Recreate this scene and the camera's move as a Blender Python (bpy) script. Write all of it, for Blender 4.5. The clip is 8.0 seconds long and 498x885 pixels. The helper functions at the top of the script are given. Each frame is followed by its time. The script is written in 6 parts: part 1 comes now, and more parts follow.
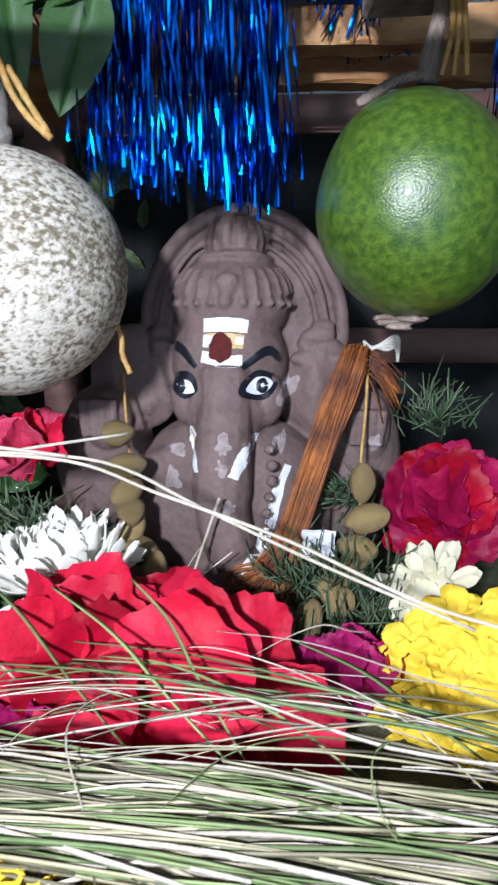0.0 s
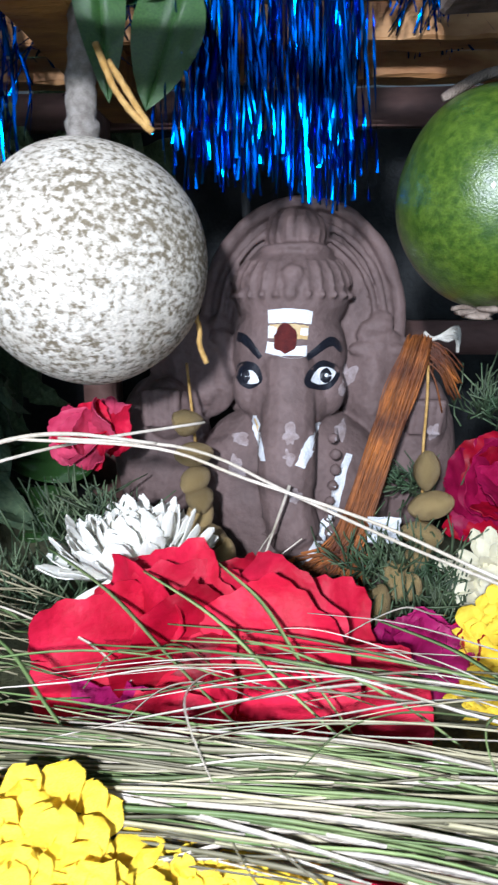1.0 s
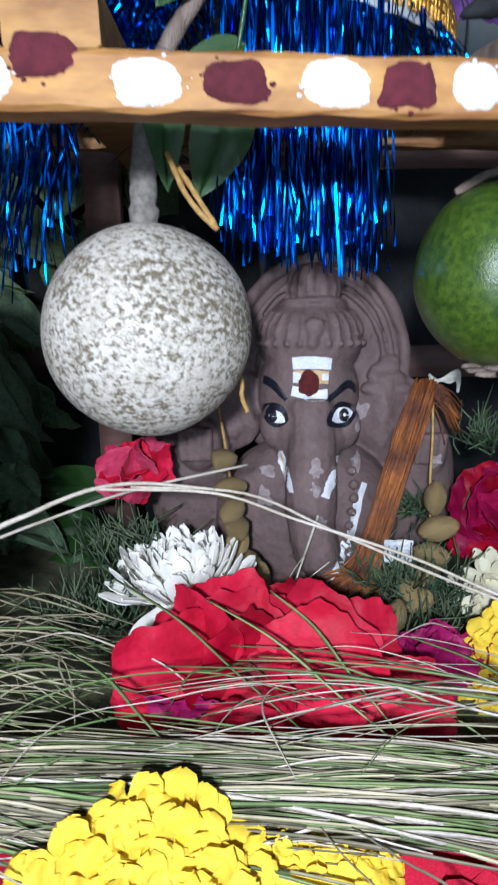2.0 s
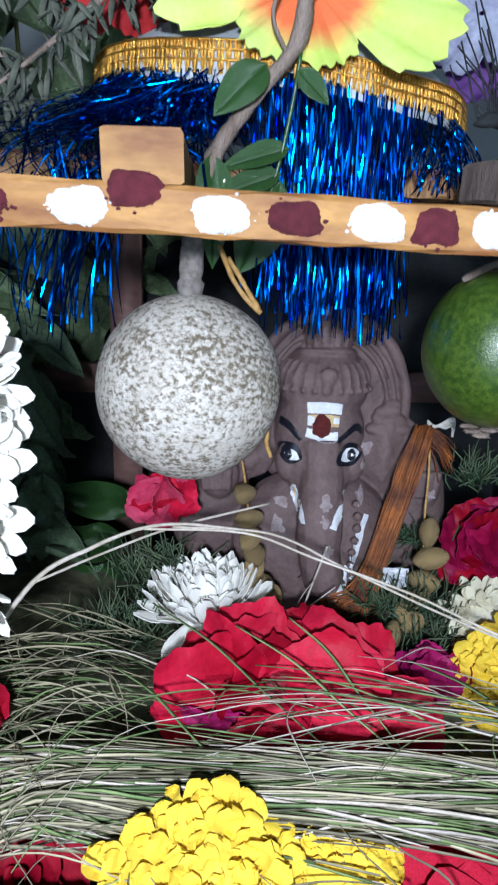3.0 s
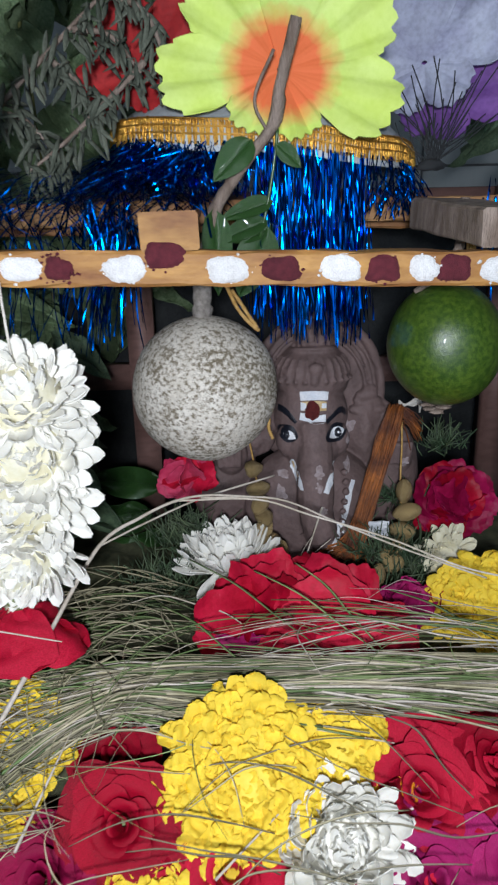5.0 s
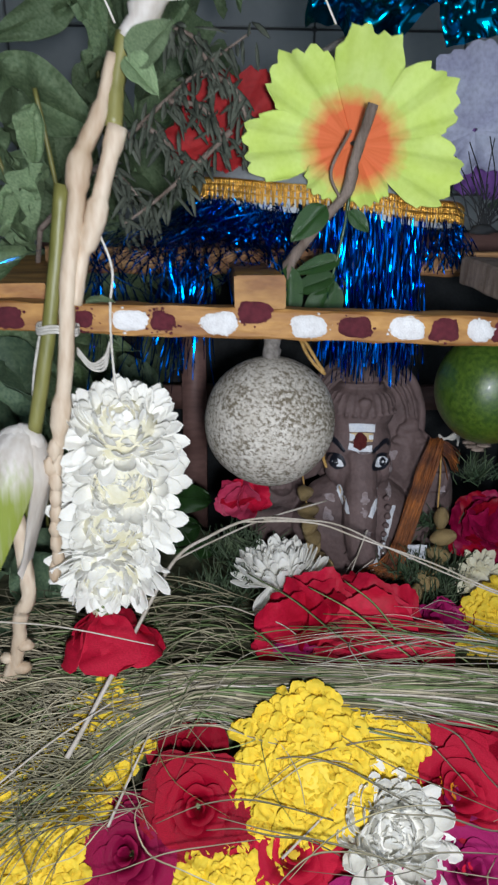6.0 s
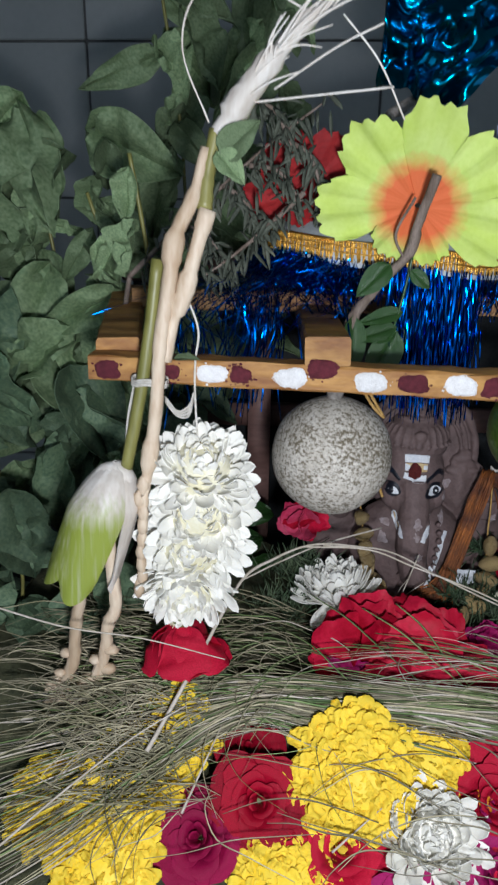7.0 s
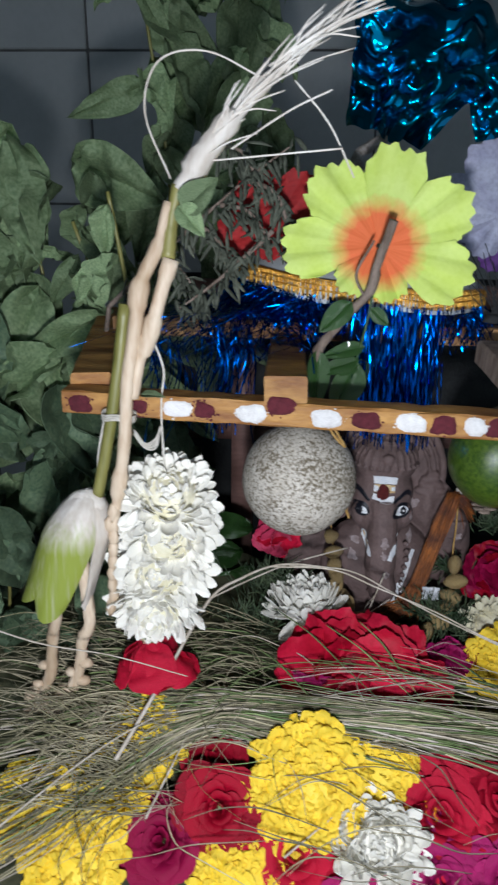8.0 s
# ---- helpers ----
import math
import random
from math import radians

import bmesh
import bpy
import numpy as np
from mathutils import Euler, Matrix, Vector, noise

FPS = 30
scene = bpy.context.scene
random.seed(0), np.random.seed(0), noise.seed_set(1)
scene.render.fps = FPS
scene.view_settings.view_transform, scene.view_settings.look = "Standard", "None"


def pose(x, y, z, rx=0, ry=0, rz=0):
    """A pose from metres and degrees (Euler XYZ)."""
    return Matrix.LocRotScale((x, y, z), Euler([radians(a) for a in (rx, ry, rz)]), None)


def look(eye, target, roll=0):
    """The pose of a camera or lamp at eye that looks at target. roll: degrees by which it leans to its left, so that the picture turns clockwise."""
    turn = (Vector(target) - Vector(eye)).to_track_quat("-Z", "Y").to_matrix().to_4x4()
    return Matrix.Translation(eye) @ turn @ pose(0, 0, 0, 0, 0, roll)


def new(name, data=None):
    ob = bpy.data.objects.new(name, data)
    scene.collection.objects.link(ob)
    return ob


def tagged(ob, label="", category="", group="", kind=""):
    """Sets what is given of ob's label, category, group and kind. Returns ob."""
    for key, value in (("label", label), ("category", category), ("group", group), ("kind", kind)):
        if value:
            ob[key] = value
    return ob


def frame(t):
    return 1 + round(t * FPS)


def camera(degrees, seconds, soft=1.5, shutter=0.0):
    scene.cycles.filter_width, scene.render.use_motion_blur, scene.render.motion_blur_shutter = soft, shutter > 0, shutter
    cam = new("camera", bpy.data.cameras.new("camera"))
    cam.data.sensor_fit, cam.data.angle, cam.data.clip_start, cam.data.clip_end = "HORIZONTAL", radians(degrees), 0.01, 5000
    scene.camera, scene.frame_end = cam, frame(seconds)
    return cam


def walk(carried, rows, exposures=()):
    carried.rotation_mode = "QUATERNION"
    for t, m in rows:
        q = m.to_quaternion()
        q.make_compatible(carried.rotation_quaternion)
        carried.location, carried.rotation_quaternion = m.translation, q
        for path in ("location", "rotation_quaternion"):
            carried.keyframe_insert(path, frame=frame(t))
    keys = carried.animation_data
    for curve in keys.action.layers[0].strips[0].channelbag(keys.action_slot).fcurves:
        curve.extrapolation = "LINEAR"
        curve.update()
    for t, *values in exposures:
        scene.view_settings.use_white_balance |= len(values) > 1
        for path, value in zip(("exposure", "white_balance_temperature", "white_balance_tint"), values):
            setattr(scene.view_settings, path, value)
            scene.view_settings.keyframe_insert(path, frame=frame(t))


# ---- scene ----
cam = camera(41.0, 8.0, soft=2.3, shutter=0.5)
PATH = [
    (0, (0.02, 0.015, 0.178), (-0.116, 1.951, -0.302), -0.1),
    (0.5, (0.006, 0.01, 0.174), (-0.13, 1.948, -0.3), 0.1),
    (1, (-0.011, 0.007, 0.177), (-0.131, 1.941, -0.319), -0.1),
    (1.2, (-0.016, 0.003, 0.178), (-0.142, 1.936, -0.322), -0.1),
    (2.3, (-0.056, -0.035, 0.221), (0.014, 1.892, -0.309), 1.1),
    (2.5, (-0.064, -0.041, 0.229), (0.045, 1.882, -0.308), 2.2),
    (3, (-0.066, -0.054, 0.247), (-0.003, 1.86, -0.332), 2.2),
    (3.5, (-0.062, -0.066, 0.262), (0.021, 1.84, -0.338), 3.4),
    (4, (-0.064, -0.083, 0.264), (-0.049, 1.814, -0.369), 2.8),
    (4.2, (-0.065, -0.094, 0.265), (-0.067, 1.799, -0.381), 0.7),
    (5.3, (-0.083, -0.147, 0.284), (-0.015, 1.744, -0.362), -1.4),
    (5.5, (-0.092, -0.153, 0.288), (-0.017, 1.734, -0.371), -1.0),
    (6, (-0.109, -0.172, 0.307), (-0.066, 1.726, -0.325), 0.6),
    (6.5, (-0.114, -0.189, 0.327), (-0.08, 1.708, -0.307), 1.1),
    (7, (-0.117, -0.204, 0.351), (-0.236, 1.676, -0.319), 0.7),
    (7.5, (-0.118, -0.219, 0.377), (-0.242, 1.66, -0.295), 0.9),
    (8, (-0.087, -0.217, 0.383), (-0.235, 1.653, -0.31), 0.9),
]
walk(cam, [(t, look(eye, target, roll)) for t, eye, target, roll in PATH], [(0, 1.1, 5750, 10), (1.2, 1.04, 5700, 10), (2.5, 0.4, 5500, 10), (3.0, 0.5, 5450, 10), (3.5, 0.36, 5450, 10), (4.2, 0.18, 5600, 10), (5.5, -0.2, 6050, 10), (6.5, -0.26, 5950, 10), (7.5, -0.14, 6000, 10), (8, -0.16, 6000, 10)])

# ---- light: the phone's own lamp, and added bluish fill through a made-up doorway behind ----
world = bpy.data.worlds.new("opening_fill")
scene.world = world
world.use_nodes = True
world.node_tree.nodes["Background"].inputs[0].default_value = (0.56, 0.68, 0.8, 1)
world.node_tree.nodes["Background"].inputs[1].default_value = 0.95
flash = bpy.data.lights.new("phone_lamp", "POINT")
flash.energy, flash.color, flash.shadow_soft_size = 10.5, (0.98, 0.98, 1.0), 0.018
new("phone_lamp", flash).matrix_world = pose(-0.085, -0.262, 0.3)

# ---- materials ----


def mat(name, c1, c2, scale=60.0, rough=0.6, bump=0.2, metal=0.0, fine=8.0, c3=None, sheen=0.0, through_light=0.0, coat=0.0, stretch=(1, 1, 1), vary=0.12, shine=0.5):
    m = bpy.data.materials.new(name)
    m.use_nodes = True
    nt = m.node_tree
    n, l = nt.nodes, nt.links
    b = n["Principled BSDF"]
    b.inputs["Roughness"].default_value = rough
    b.inputs["Metallic"].default_value = metal
    b.inputs["Specular IOR Level"].default_value = shine
    b.inputs["Coat Weight"].default_value = coat
    b.inputs["Sheen Weight"].default_value = sheen
    b.inputs["Subsurface Weight"].default_value = through_light
    b.inputs["Subsurface Radius"].default_value = (1.0, 0.8, 0.6)
    b.inputs["Subsurface Scale"].default_value = 0.0015
    co = n.new("ShaderNodeTexCoord")
    mp = n.new("ShaderNodeMapping")
    mp.inputs["Scale"].default_value = stretch
    l.new(co.outputs["Object"], mp.inputs[0])
    big, small = n.new("ShaderNodeTexNoise"), n.new("ShaderNodeTexNoise")
    for t, s, d in ((big, scale, 4), (small, scale * fine, 3)):
        t.inputs["Scale"].default_value = s
        t.inputs["Detail"].default_value = d
        l.new(mp.outputs[0], t.inputs[0])
    ramp = n.new("ShaderNodeValToRGB")
    ramp.color_ramp.elements[0].position, ramp.color_ramp.elements[1].position = 0.34, 0.66
    ramp.color_ramp.elements[0].color, ramp.color_ramp.elements[1].color = (*c1, 1), (*c2, 1)
    l.new(big.outputs[0], ramp.inputs[0])
    mix = n.new("ShaderNodeMixRGB")
    mix.blend_type = "MULTIPLY"
    mix.inputs[0].default_value = 0.35
    r2 = n.new("ShaderNodeValToRGB")
    r2.color_ramp.elements[0].position, r2.color_ramp.elements[1].position = 0.3, 0.6
    r2.color_ramp.elements[0].color = (*(c3 or (0.45, 0.45, 0.45)), 1)
    l.new(small.outputs[0], r2.inputs[0])
    l.new(ramp.outputs[0], mix.inputs[1])
    l.new(r2.outputs[0], mix.inputs[2])
    info = n.new("ShaderNodeObjectInfo")
    hsv = n.new("ShaderNodeHueSaturation")
    rng = n.new("ShaderNodeMapRange")
    rng.inputs["To Min"].default_value, rng.inputs["To Max"].default_value = 1 - vary, 1 + vary
    l.new(info.outputs["Random"], rng.inputs[0])
    l.new(rng.outputs[0], hsv.inputs["Value"])
    l.new(mix.outputs[0], hsv.inputs["Color"])
    l.new(hsv.outputs[0], b.inputs["Base Color"])
    bp = n.new("ShaderNodeBump")
    bp.inputs["Strength"].default_value = bump
    bp.inputs["Distance"].default_value = 0.001
    l.new(small.outputs[0], bp.inputs["Height"])
    l.new(bp.outputs[0], b.inputs["Normal"])
    return m


def island_tint(m, amount=0.45):
    """Strand by strand variation of a material."""
    nt = m.node_tree
    hsv = [x for x in nt.nodes if x.type == "HUE_SAT"][0]
    rng = [x for x in nt.nodes if x.type == "MAP_RANGE"][0]
    geo = nt.nodes.new("ShaderNodeNewGeometry")
    nt.links.new(geo.outputs["Random Per Island"], rng.inputs[0])
    rng.inputs["To Min"].default_value, rng.inputs["To Max"].default_value = 1 - amount, 1 + amount
    return m


CLAY = mat("brown_clay", (0.105, 0.07, 0.064), (0.15, 0.1, 0.092), 45, 0.75, 0.55, c3=(0.6, 0.55, 0.55))
WHITE_PAINT = mat("white_paint", (0.62, 0.64, 0.68), (0.78, 0.78, 0.78), 160, 0.6, 0.5)
BLACK_PAINT = mat("black_paint", (0.006, 0.007, 0.012), (0.012, 0.013, 0.02), 120, 0.4, 0.3)
SANDAL = mat("sandal_paste", (0.55, 0.36, 0.14), (0.68, 0.52, 0.28), 300, 0.8, 0.7)
KUMKUM = mat("red_powder", (0.075, 0.006, 0.006), (0.12, 0.012, 0.01), 400, 0.9, 0.9)
CHALK_SMUDGE = mat("pale_smudge", (0.24, 0.18, 0.17), (0.36, 0.3, 0.3), 260, 0.85, 0.6)
TURMERIC = mat("turmeric_wood", (0.22, 0.085, 0.02), (0.47, 0.25, 0.065), 75, 0.65, 0.6, fine=6, c3=(0.5, 0.38, 0.25), stretch=(0.35, 1, 1))
OLDWOOD = mat("stained_wood", (0.2, 0.075, 0.02), (0.47, 0.27, 0.11), 60, 0.7, 0.7, fine=5, c3=(0.4, 0.3, 0.22), stretch=(0.35, 1, 1))
RICE = mat("rice_flour", (0.74, 0.72, 0.7), (0.85, 0.84, 0.82), 200, 0.9, 0.8)
DAUB = mat("maroon_daub", (0.085, 0.008, 0.016), (0.13, 0.016, 0.026), 300, 0.85, 0.8)
GREENFRUIT = mat("green_rind", (0.03, 0.072, 0.008), (0.085, 0.145, 0.016), 330, 0.34, 0.22, fine=4, c3=(0.42, 0.46, 0.3), coat=0.12)
BARK = mat("twig_bark", (0.16, 0.115, 0.085), (0.3, 0.235, 0.19), 150, 0.85, 0.9, stretch=(1, 1, 0.3))
GREYSTEM = mat("rough_grey_stem", (0.24, 0.21, 0.18), (0.42, 0.38, 0.34), 350, 0.9, 1.0)
LEAF = mat("glossy_leaf", (0.018, 0.055, 0.014), (0.04, 0.095, 0.022), 60, 0.3, 0.35, c3=(0.6, 0.65, 0.55), coat=0.15)
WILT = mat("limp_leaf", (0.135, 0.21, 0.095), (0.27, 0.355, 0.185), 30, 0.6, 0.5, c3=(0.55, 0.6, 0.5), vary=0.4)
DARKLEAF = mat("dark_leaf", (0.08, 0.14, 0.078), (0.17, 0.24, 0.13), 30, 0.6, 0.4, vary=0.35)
DRYHERB = mat("dry_herb", (0.055, 0.066, 0.045), (0.15, 0.165, 0.12), 80, 0.8, 0.5)
GRASS = island_tint(mat("grass_blade", (0.235, 0.215, 0.12), (0.46, 0.405, 0.275), 25, 0.6, 0.3, c3=(0.6, 0.6, 0.5)), 0.6)
GRASSGREEN = island_tint(mat("green_blade", (0.12, 0.19, 0.06), (0.24, 0.3, 0.12), 25, 0.55, 0.3), 0.5)
STRAW = island_tint(mat("pale_straw", (0.48, 0.415, 0.315), (0.7, 0.625, 0.535), 60, 0.6, 0.4), 0.3)
NEEDLE = island_tint(mat("needle_sprig", (0.03, 0.06, 0.025), (0.09, 0.12, 0.06), 60, 0.6, 0.3), 0.5)
WHITEPETAL = mat("white_petal", (0.93, 0.9, 0.79), (0.95, 0.94, 0.89), 40, 0.55, 0.2, c3=(0.96, 0.95, 0.92), vary=0.05, shine=0.18)
CREAM = mat("cream_petal", (0.8, 0.74, 0.5), (0.88, 0.85, 0.7), 60, 0.6, 0.3, c3=(0.8, 0.78, 0.6), vary=0.08)
YELLOW = mat("yellow_petal", (0.97, 0.66, 0.02), (0.98, 0.78, 0.1), 50, 0.55, 0.3, c3=(0.92, 0.85, 0.6), vary=0.1, shine=0.18)
ORANGE = mat("orange_petal", (0.7, 0.24, 0.01), (0.8, 0.36, 0.015), 50, 0.55, 0.3, vary=0.12, shine=0.18)
RED = mat("red_petal", (0.4, 0.004, 0.022), (0.6, 0.012, 0.05), 45, 0.55, 0.35, c3=(0.7, 0.5, 0.55), sheen=0.0, vary=0.14, shine=0.18)
CRIMSON = mat("crimson_petal", (0.2, 0.001, 0.01), (0.38, 0.002, 0.022), 45, 0.5, 0.3, c3=(0.75, 0.5, 0.55), sheen=0.0, vary=0.2, shine=0.18)
MAGENTA = mat("magenta_petal", (0.28, 0.006, 0.085), (0.46, 0.02, 0.15), 45, 0.5, 0.35, c3=(0.65, 0.5, 0.6), vary=0.15, shine=0.18)
PINK = mat("pink_petal", (0.5, 0.03, 0.09), (0.64, 0.08, 0.16), 45, 0.5, 0.35, c3=(0.7, 0.5, 0.55), vary=0.15, shine=0.18)
DUSK = mat("dusky_petal", (0.2, 0.002, 0.03), (0.33, 0.006, 0.065), 45, 0.5, 0.35, c3=(0.65, 0.5, 0.6), vary=0.15, shine=0.18)
CALYX = mat("green_calyx", (0.1, 0.15, 0.035), (0.22, 0.26, 0.09), 120, 0.6, 0.5)
POD = mat("cardamom_pod", (0.3, 0.2, 0.075), (0.48, 0.36, 0.17), 120, 0.45, 0.8, c3=(0.5, 0.4, 0.28), vary=0.3)
COTTON = mat("cotton_string", (0.6, 0.56, 0.48), (0.76, 0.72, 0.64), 300, 0.9, 0.6)
TWINE = mat("yellow_twine", (0.4, 0.22, 0.05), (0.58, 0.36, 0.12), 300, 0.9, 0.6)
FIBRE = island_tint(mat("orange_fibre", (0.09, 0.022, 0.005), (0.32, 0.1, 0.016), 60, 0.65, 0.5), 0.45)
HUSK_WHITE = mat("pale_husk", (0.64, 0.58, 0.5), (0.8, 0.77, 0.71), 40, 0.55, 0.4, c3=(0.75, 0.66, 0.6), stretch=(1, 1, 0.25))
STALK = mat("peeled_stalk", (0.5, 0.37, 0.24), (0.74, 0.62, 0.47), 40, 0.6, 0.4, c3=(0.7, 0.55, 0.45), stretch=(1, 1, 0.3))
STEMGREEN = mat("olive_stem", (0.16, 0.16, 0.035), (0.28, 0.26, 0.08), 40, 0.45, 0.3, stretch=(1, 1, 0.2))
TINSEL = mat("blue_tinsel", (0.0, 0.055, 0.32), (0.004, 0.14, 0.56), 40, 0.2, 0.0, metal=1.0, c3=(0.7, 0.8, 0.9), vary=0.0)
GOLD = mat("gold_bead", (0.6, 0.3, 0.04), (0.85, 0.5, 0.1), 300, 0.3, 0.5, metal=0.9)
FOIL = mat("blue_foil", (0.0, 0.14, 0.27), (0.008, 0.26, 0.42), 20, 0.18, 0.0, metal=1.0, c3=(0.7, 0.85, 0.9))
CLOTH = mat("grey_white_cloth", (0.4, 0.43, 0.44), (0.52, 0.55, 0.55), 50, 0.85, 0.5, c3=(0.75, 0.75, 0.75))
LAVENDER = mat("lavender_fabric", (0.36, 0.36, 0.5), (0.52, 0.54, 0.66), 40, 0.75, 0.3, vary=0.06)
VIOLET = mat("violet_fabric", (0.16, 0.06, 0.28), (0.24, 0.1, 0.38), 40, 0.75, 0.3)
REDCLOTH = mat("red_fabric", (0.3, 0.008, 0.01), (0.42, 0.02, 0.02), 40, 0.75, 0.4)
TILE = mat("wall_tile", (0.36, 0.38, 0.37), (0.42, 0.44, 0.43), 4, 0.35, 0.1, fine=20, c3=(0.85, 0.85, 0.85), vary=0.05)
GROUT = mat("grout", (0.1, 0.1, 0.1), (0.16, 0.16, 0.15), 30, 0.9, 0.5)
PLASTER = mat("room_plaster", (0.2, 0.22, 0.21), (0.27, 0.28, 0.27), 3, 0.9, 0.3, fine=30)
# Cloth colour; also laid on the sheet that stands in for shade.
DARKCLOTH_SHADE = mat("dark_cloth_and_shade", (0.012, 0.014, 0.016), (0.028, 0.03, 0.03), 40, 0.9, 0.6)
MOULD = mat("leaf_litter", (0.05, 0.055, 0.026), (0.12, 0.12, 0.06), 120, 0.85, 0.9)
ROSEWOOD = mat("pinkish_wood", (0.16, 0.085, 0.07), (0.24, 0.135, 0.115), 30, 0.6, 0.3, stretch=(0.3, 1, 1))
FLOORSTONE = mat("floor_stone", (0.12, 0.12, 0.11), (0.18, 0.17, 0.16), 8, 0.6, 0.3)
PAPER = mat("white_paper", (0.7, 0.72, 0.76), (0.8, 0.8, 0.82), 90, 0.8, 0.4)


def let_light_through(m, share):
    """Adds the light that a thin petal passes on from behind."""
    nt = m.node_tree
    b = nt.nodes["Principled BSDF"]
    tr = nt.nodes.new("ShaderNodeBsdfTranslucent")
    mx = nt.nodes.new("ShaderNodeMixShader")
    mx.inputs[0].default_value = share
    nt.links.new(b.inputs["Base Color"].links[0].from_socket, tr.inputs["Color"])
    nt.links.new(b.outputs[0], mx.inputs[1])
    nt.links.new(tr.outputs[0], mx.inputs[2])
    nt.links.new(mx.outputs[0], nt.nodes["Material Output"].inputs["Surface"])


for petal, share in ((WHITEPETAL, 0.12), (YELLOW, 0.14), (CREAM, 0.2), (PINK, 0.15)):
    let_light_through(petal, share)


def special_materials():
    """The speckled wood-apple rind and the two-tone fabric bloom."""
    m = mat("speckled_rind", (0.51, 0.465, 0.39), (0.64, 0.595, 0.52), 90, 0.85, 0.5)
    nt = m.node_tree
    n, l = nt.nodes, nt.links
    b = n["Principled BSDF"]
    src = b.inputs["Base Color"].links[0].from_socket
    co = [x for x in n if x.type == "TEX_COORD"][0]
    vo = n.new("ShaderNodeTexNoise")
    vo.inputs["Scale"].default_value, vo.inputs["Detail"].default_value, vo.inputs["Roughness"].default_value = 410, 5, 0.62
    wide = n.new("ShaderNodeTexNoise")
    wide.inputs["Scale"].default_value = 35
    add = n.new("ShaderNodeMath")
    add.operation = "MULTIPLY_ADD"
    add.inputs[1].default_value = 0.3
    squeeze = n.new("ShaderNodeMapping")
    squeeze.inputs["Scale"].default_value = (1, 1, 1.2)
    l.new(co.outputs["Object"], squeeze.inputs[0])
    l.new(squeeze.outputs[0], vo.inputs[0])
    l.new(co.outputs["Object"], wide.inputs[0])
    l.new(wide.outputs[0], add.inputs[0])
    l.new(vo.outputs[0], add.inputs[2])
    rp = n.new("ShaderNodeValToRGB")
    rp.color_ramp.elements[0].position, rp.color_ramp.elements[1].position = 0.59, 0.76
    l.new(add.outputs[0], rp.inputs[0])
    mx = n.new("ShaderNodeMixRGB")
    mx.inputs[2].default_value = (0.155, 0.125, 0.08, 1)
    l.new(rp.outputs[0], mx.inputs[0])
    l.new(src, mx.inputs[1])
    l.new(mx.outputs[0], b.inputs["Base Color"])
    bp = n.new("ShaderNodeBump")
    bp.inputs["Strength"].default_value, bp.inputs["Distance"].default_value = 0.7, 0.001
    bp.invert = True
    l.new(add.outputs[0], bp.inputs["Height"])
    l.new(bp.outputs[0], b.inputs["Normal"])
    f = mat("lime_orange_fabric", (0.58, 0.72, 0.13), (0.66, 0.8, 0.22), 40, 0.75, 0.25, c3=(0.86, 0.9, 0.7), vary=0.04)
    nt = f.node_tree
    n, l = nt.nodes, nt.links
    b = n["Principled BSDF"]
    src = b.inputs["Base Color"].links[0].from_socket
    co = [x for x in n if x.type == "TEX_COORD"][0]
    ln = n.new("ShaderNodeVectorMath")
    ln.operation = "LENGTH"
    l.new(co.outputs["Object"], ln.inputs[0])
    wob = n.new("ShaderNodeTexNoise")
    wob.inputs["Scale"].default_value = 120
    l.new(co.outputs["Object"], wob.inputs[0])
    ad = n.new("ShaderNodeMath")
    ad.operation = "MULTIPLY_ADD"
    ad.inputs[1].default_value = 0.012
    l.new(wob.outputs[0], ad.inputs[0])
    l.new(ln.outputs["Value"], ad.inputs[2])
    mk = n.new("ShaderNodeMapRange")
    mk.inputs["From Min"].default_value, mk.inputs["From Max"].default_value = 0.027, 0.041
    mk.inputs["To Min"].default_value, mk.inputs["To Max"].default_value = 1, 0
    l.new(ad.outputs[0], mk.inputs[0])
    mx = n.new("ShaderNodeMixRGB")
    mx.inputs[2].default_value = (0.8, 0.17, 0.05, 1)
    l.new(mk.outputs[0], mx.inputs[0])
    l.new(src, mx.inputs[1])
    l.new(mx.outputs[0], b.inputs["Base Color"])
    h = mat("striped_husk", (0.6, 0.54, 0.46), (0.78, 0.74, 0.68), 40, 0.5, 0.4, c3=(0.75, 0.66, 0.6), stretch=(1, 1, 0.25))
    nt = h.node_tree
    n, l = nt.nodes, nt.links
    b = n["Principled BSDF"]
    src = b.inputs["Base Color"].links[0].from_socket
    co = [x for x in n if x.type == "TEX_COORD"][0]
    sep = n.new("ShaderNodeSeparateXYZ")
    l.new(co.outputs["Object"], sep.inputs[0])
    stripes = n.new("ShaderNodeTexNoise")
    stripes.inputs["Scale"].default_value = 1.0
    stretch = n.new("ShaderNodeMapping")
    stretch.inputs["Scale"].default_value = (420, 420, 12)
    l.new(co.outputs["Object"], stretch.inputs[0])
    l.new(stretch.outputs[0], stripes.inputs[0])
    down = n.new("ShaderNodeMapRange")
    down.inputs["From Min"].default_value, down.inputs["From Max"].default_value = -0.062, -0.088
    down.inputs["To Min"].default_value, down.inputs["To Max"].default_value = -0.75, 0.42
    l.new(sep.outputs[2], down.inputs[0])
    add = n.new("ShaderNodeMath")
    add.use_clamp = True
    add.operation = "MULTIPLY_ADD"
    add.inputs[1].default_value = 1.15
    l.new(stripes.outputs[0], add.inputs[0])
    l.new(down.outputs[0], add.inputs[2])
    mx = n.new("ShaderNodeMixRGB")
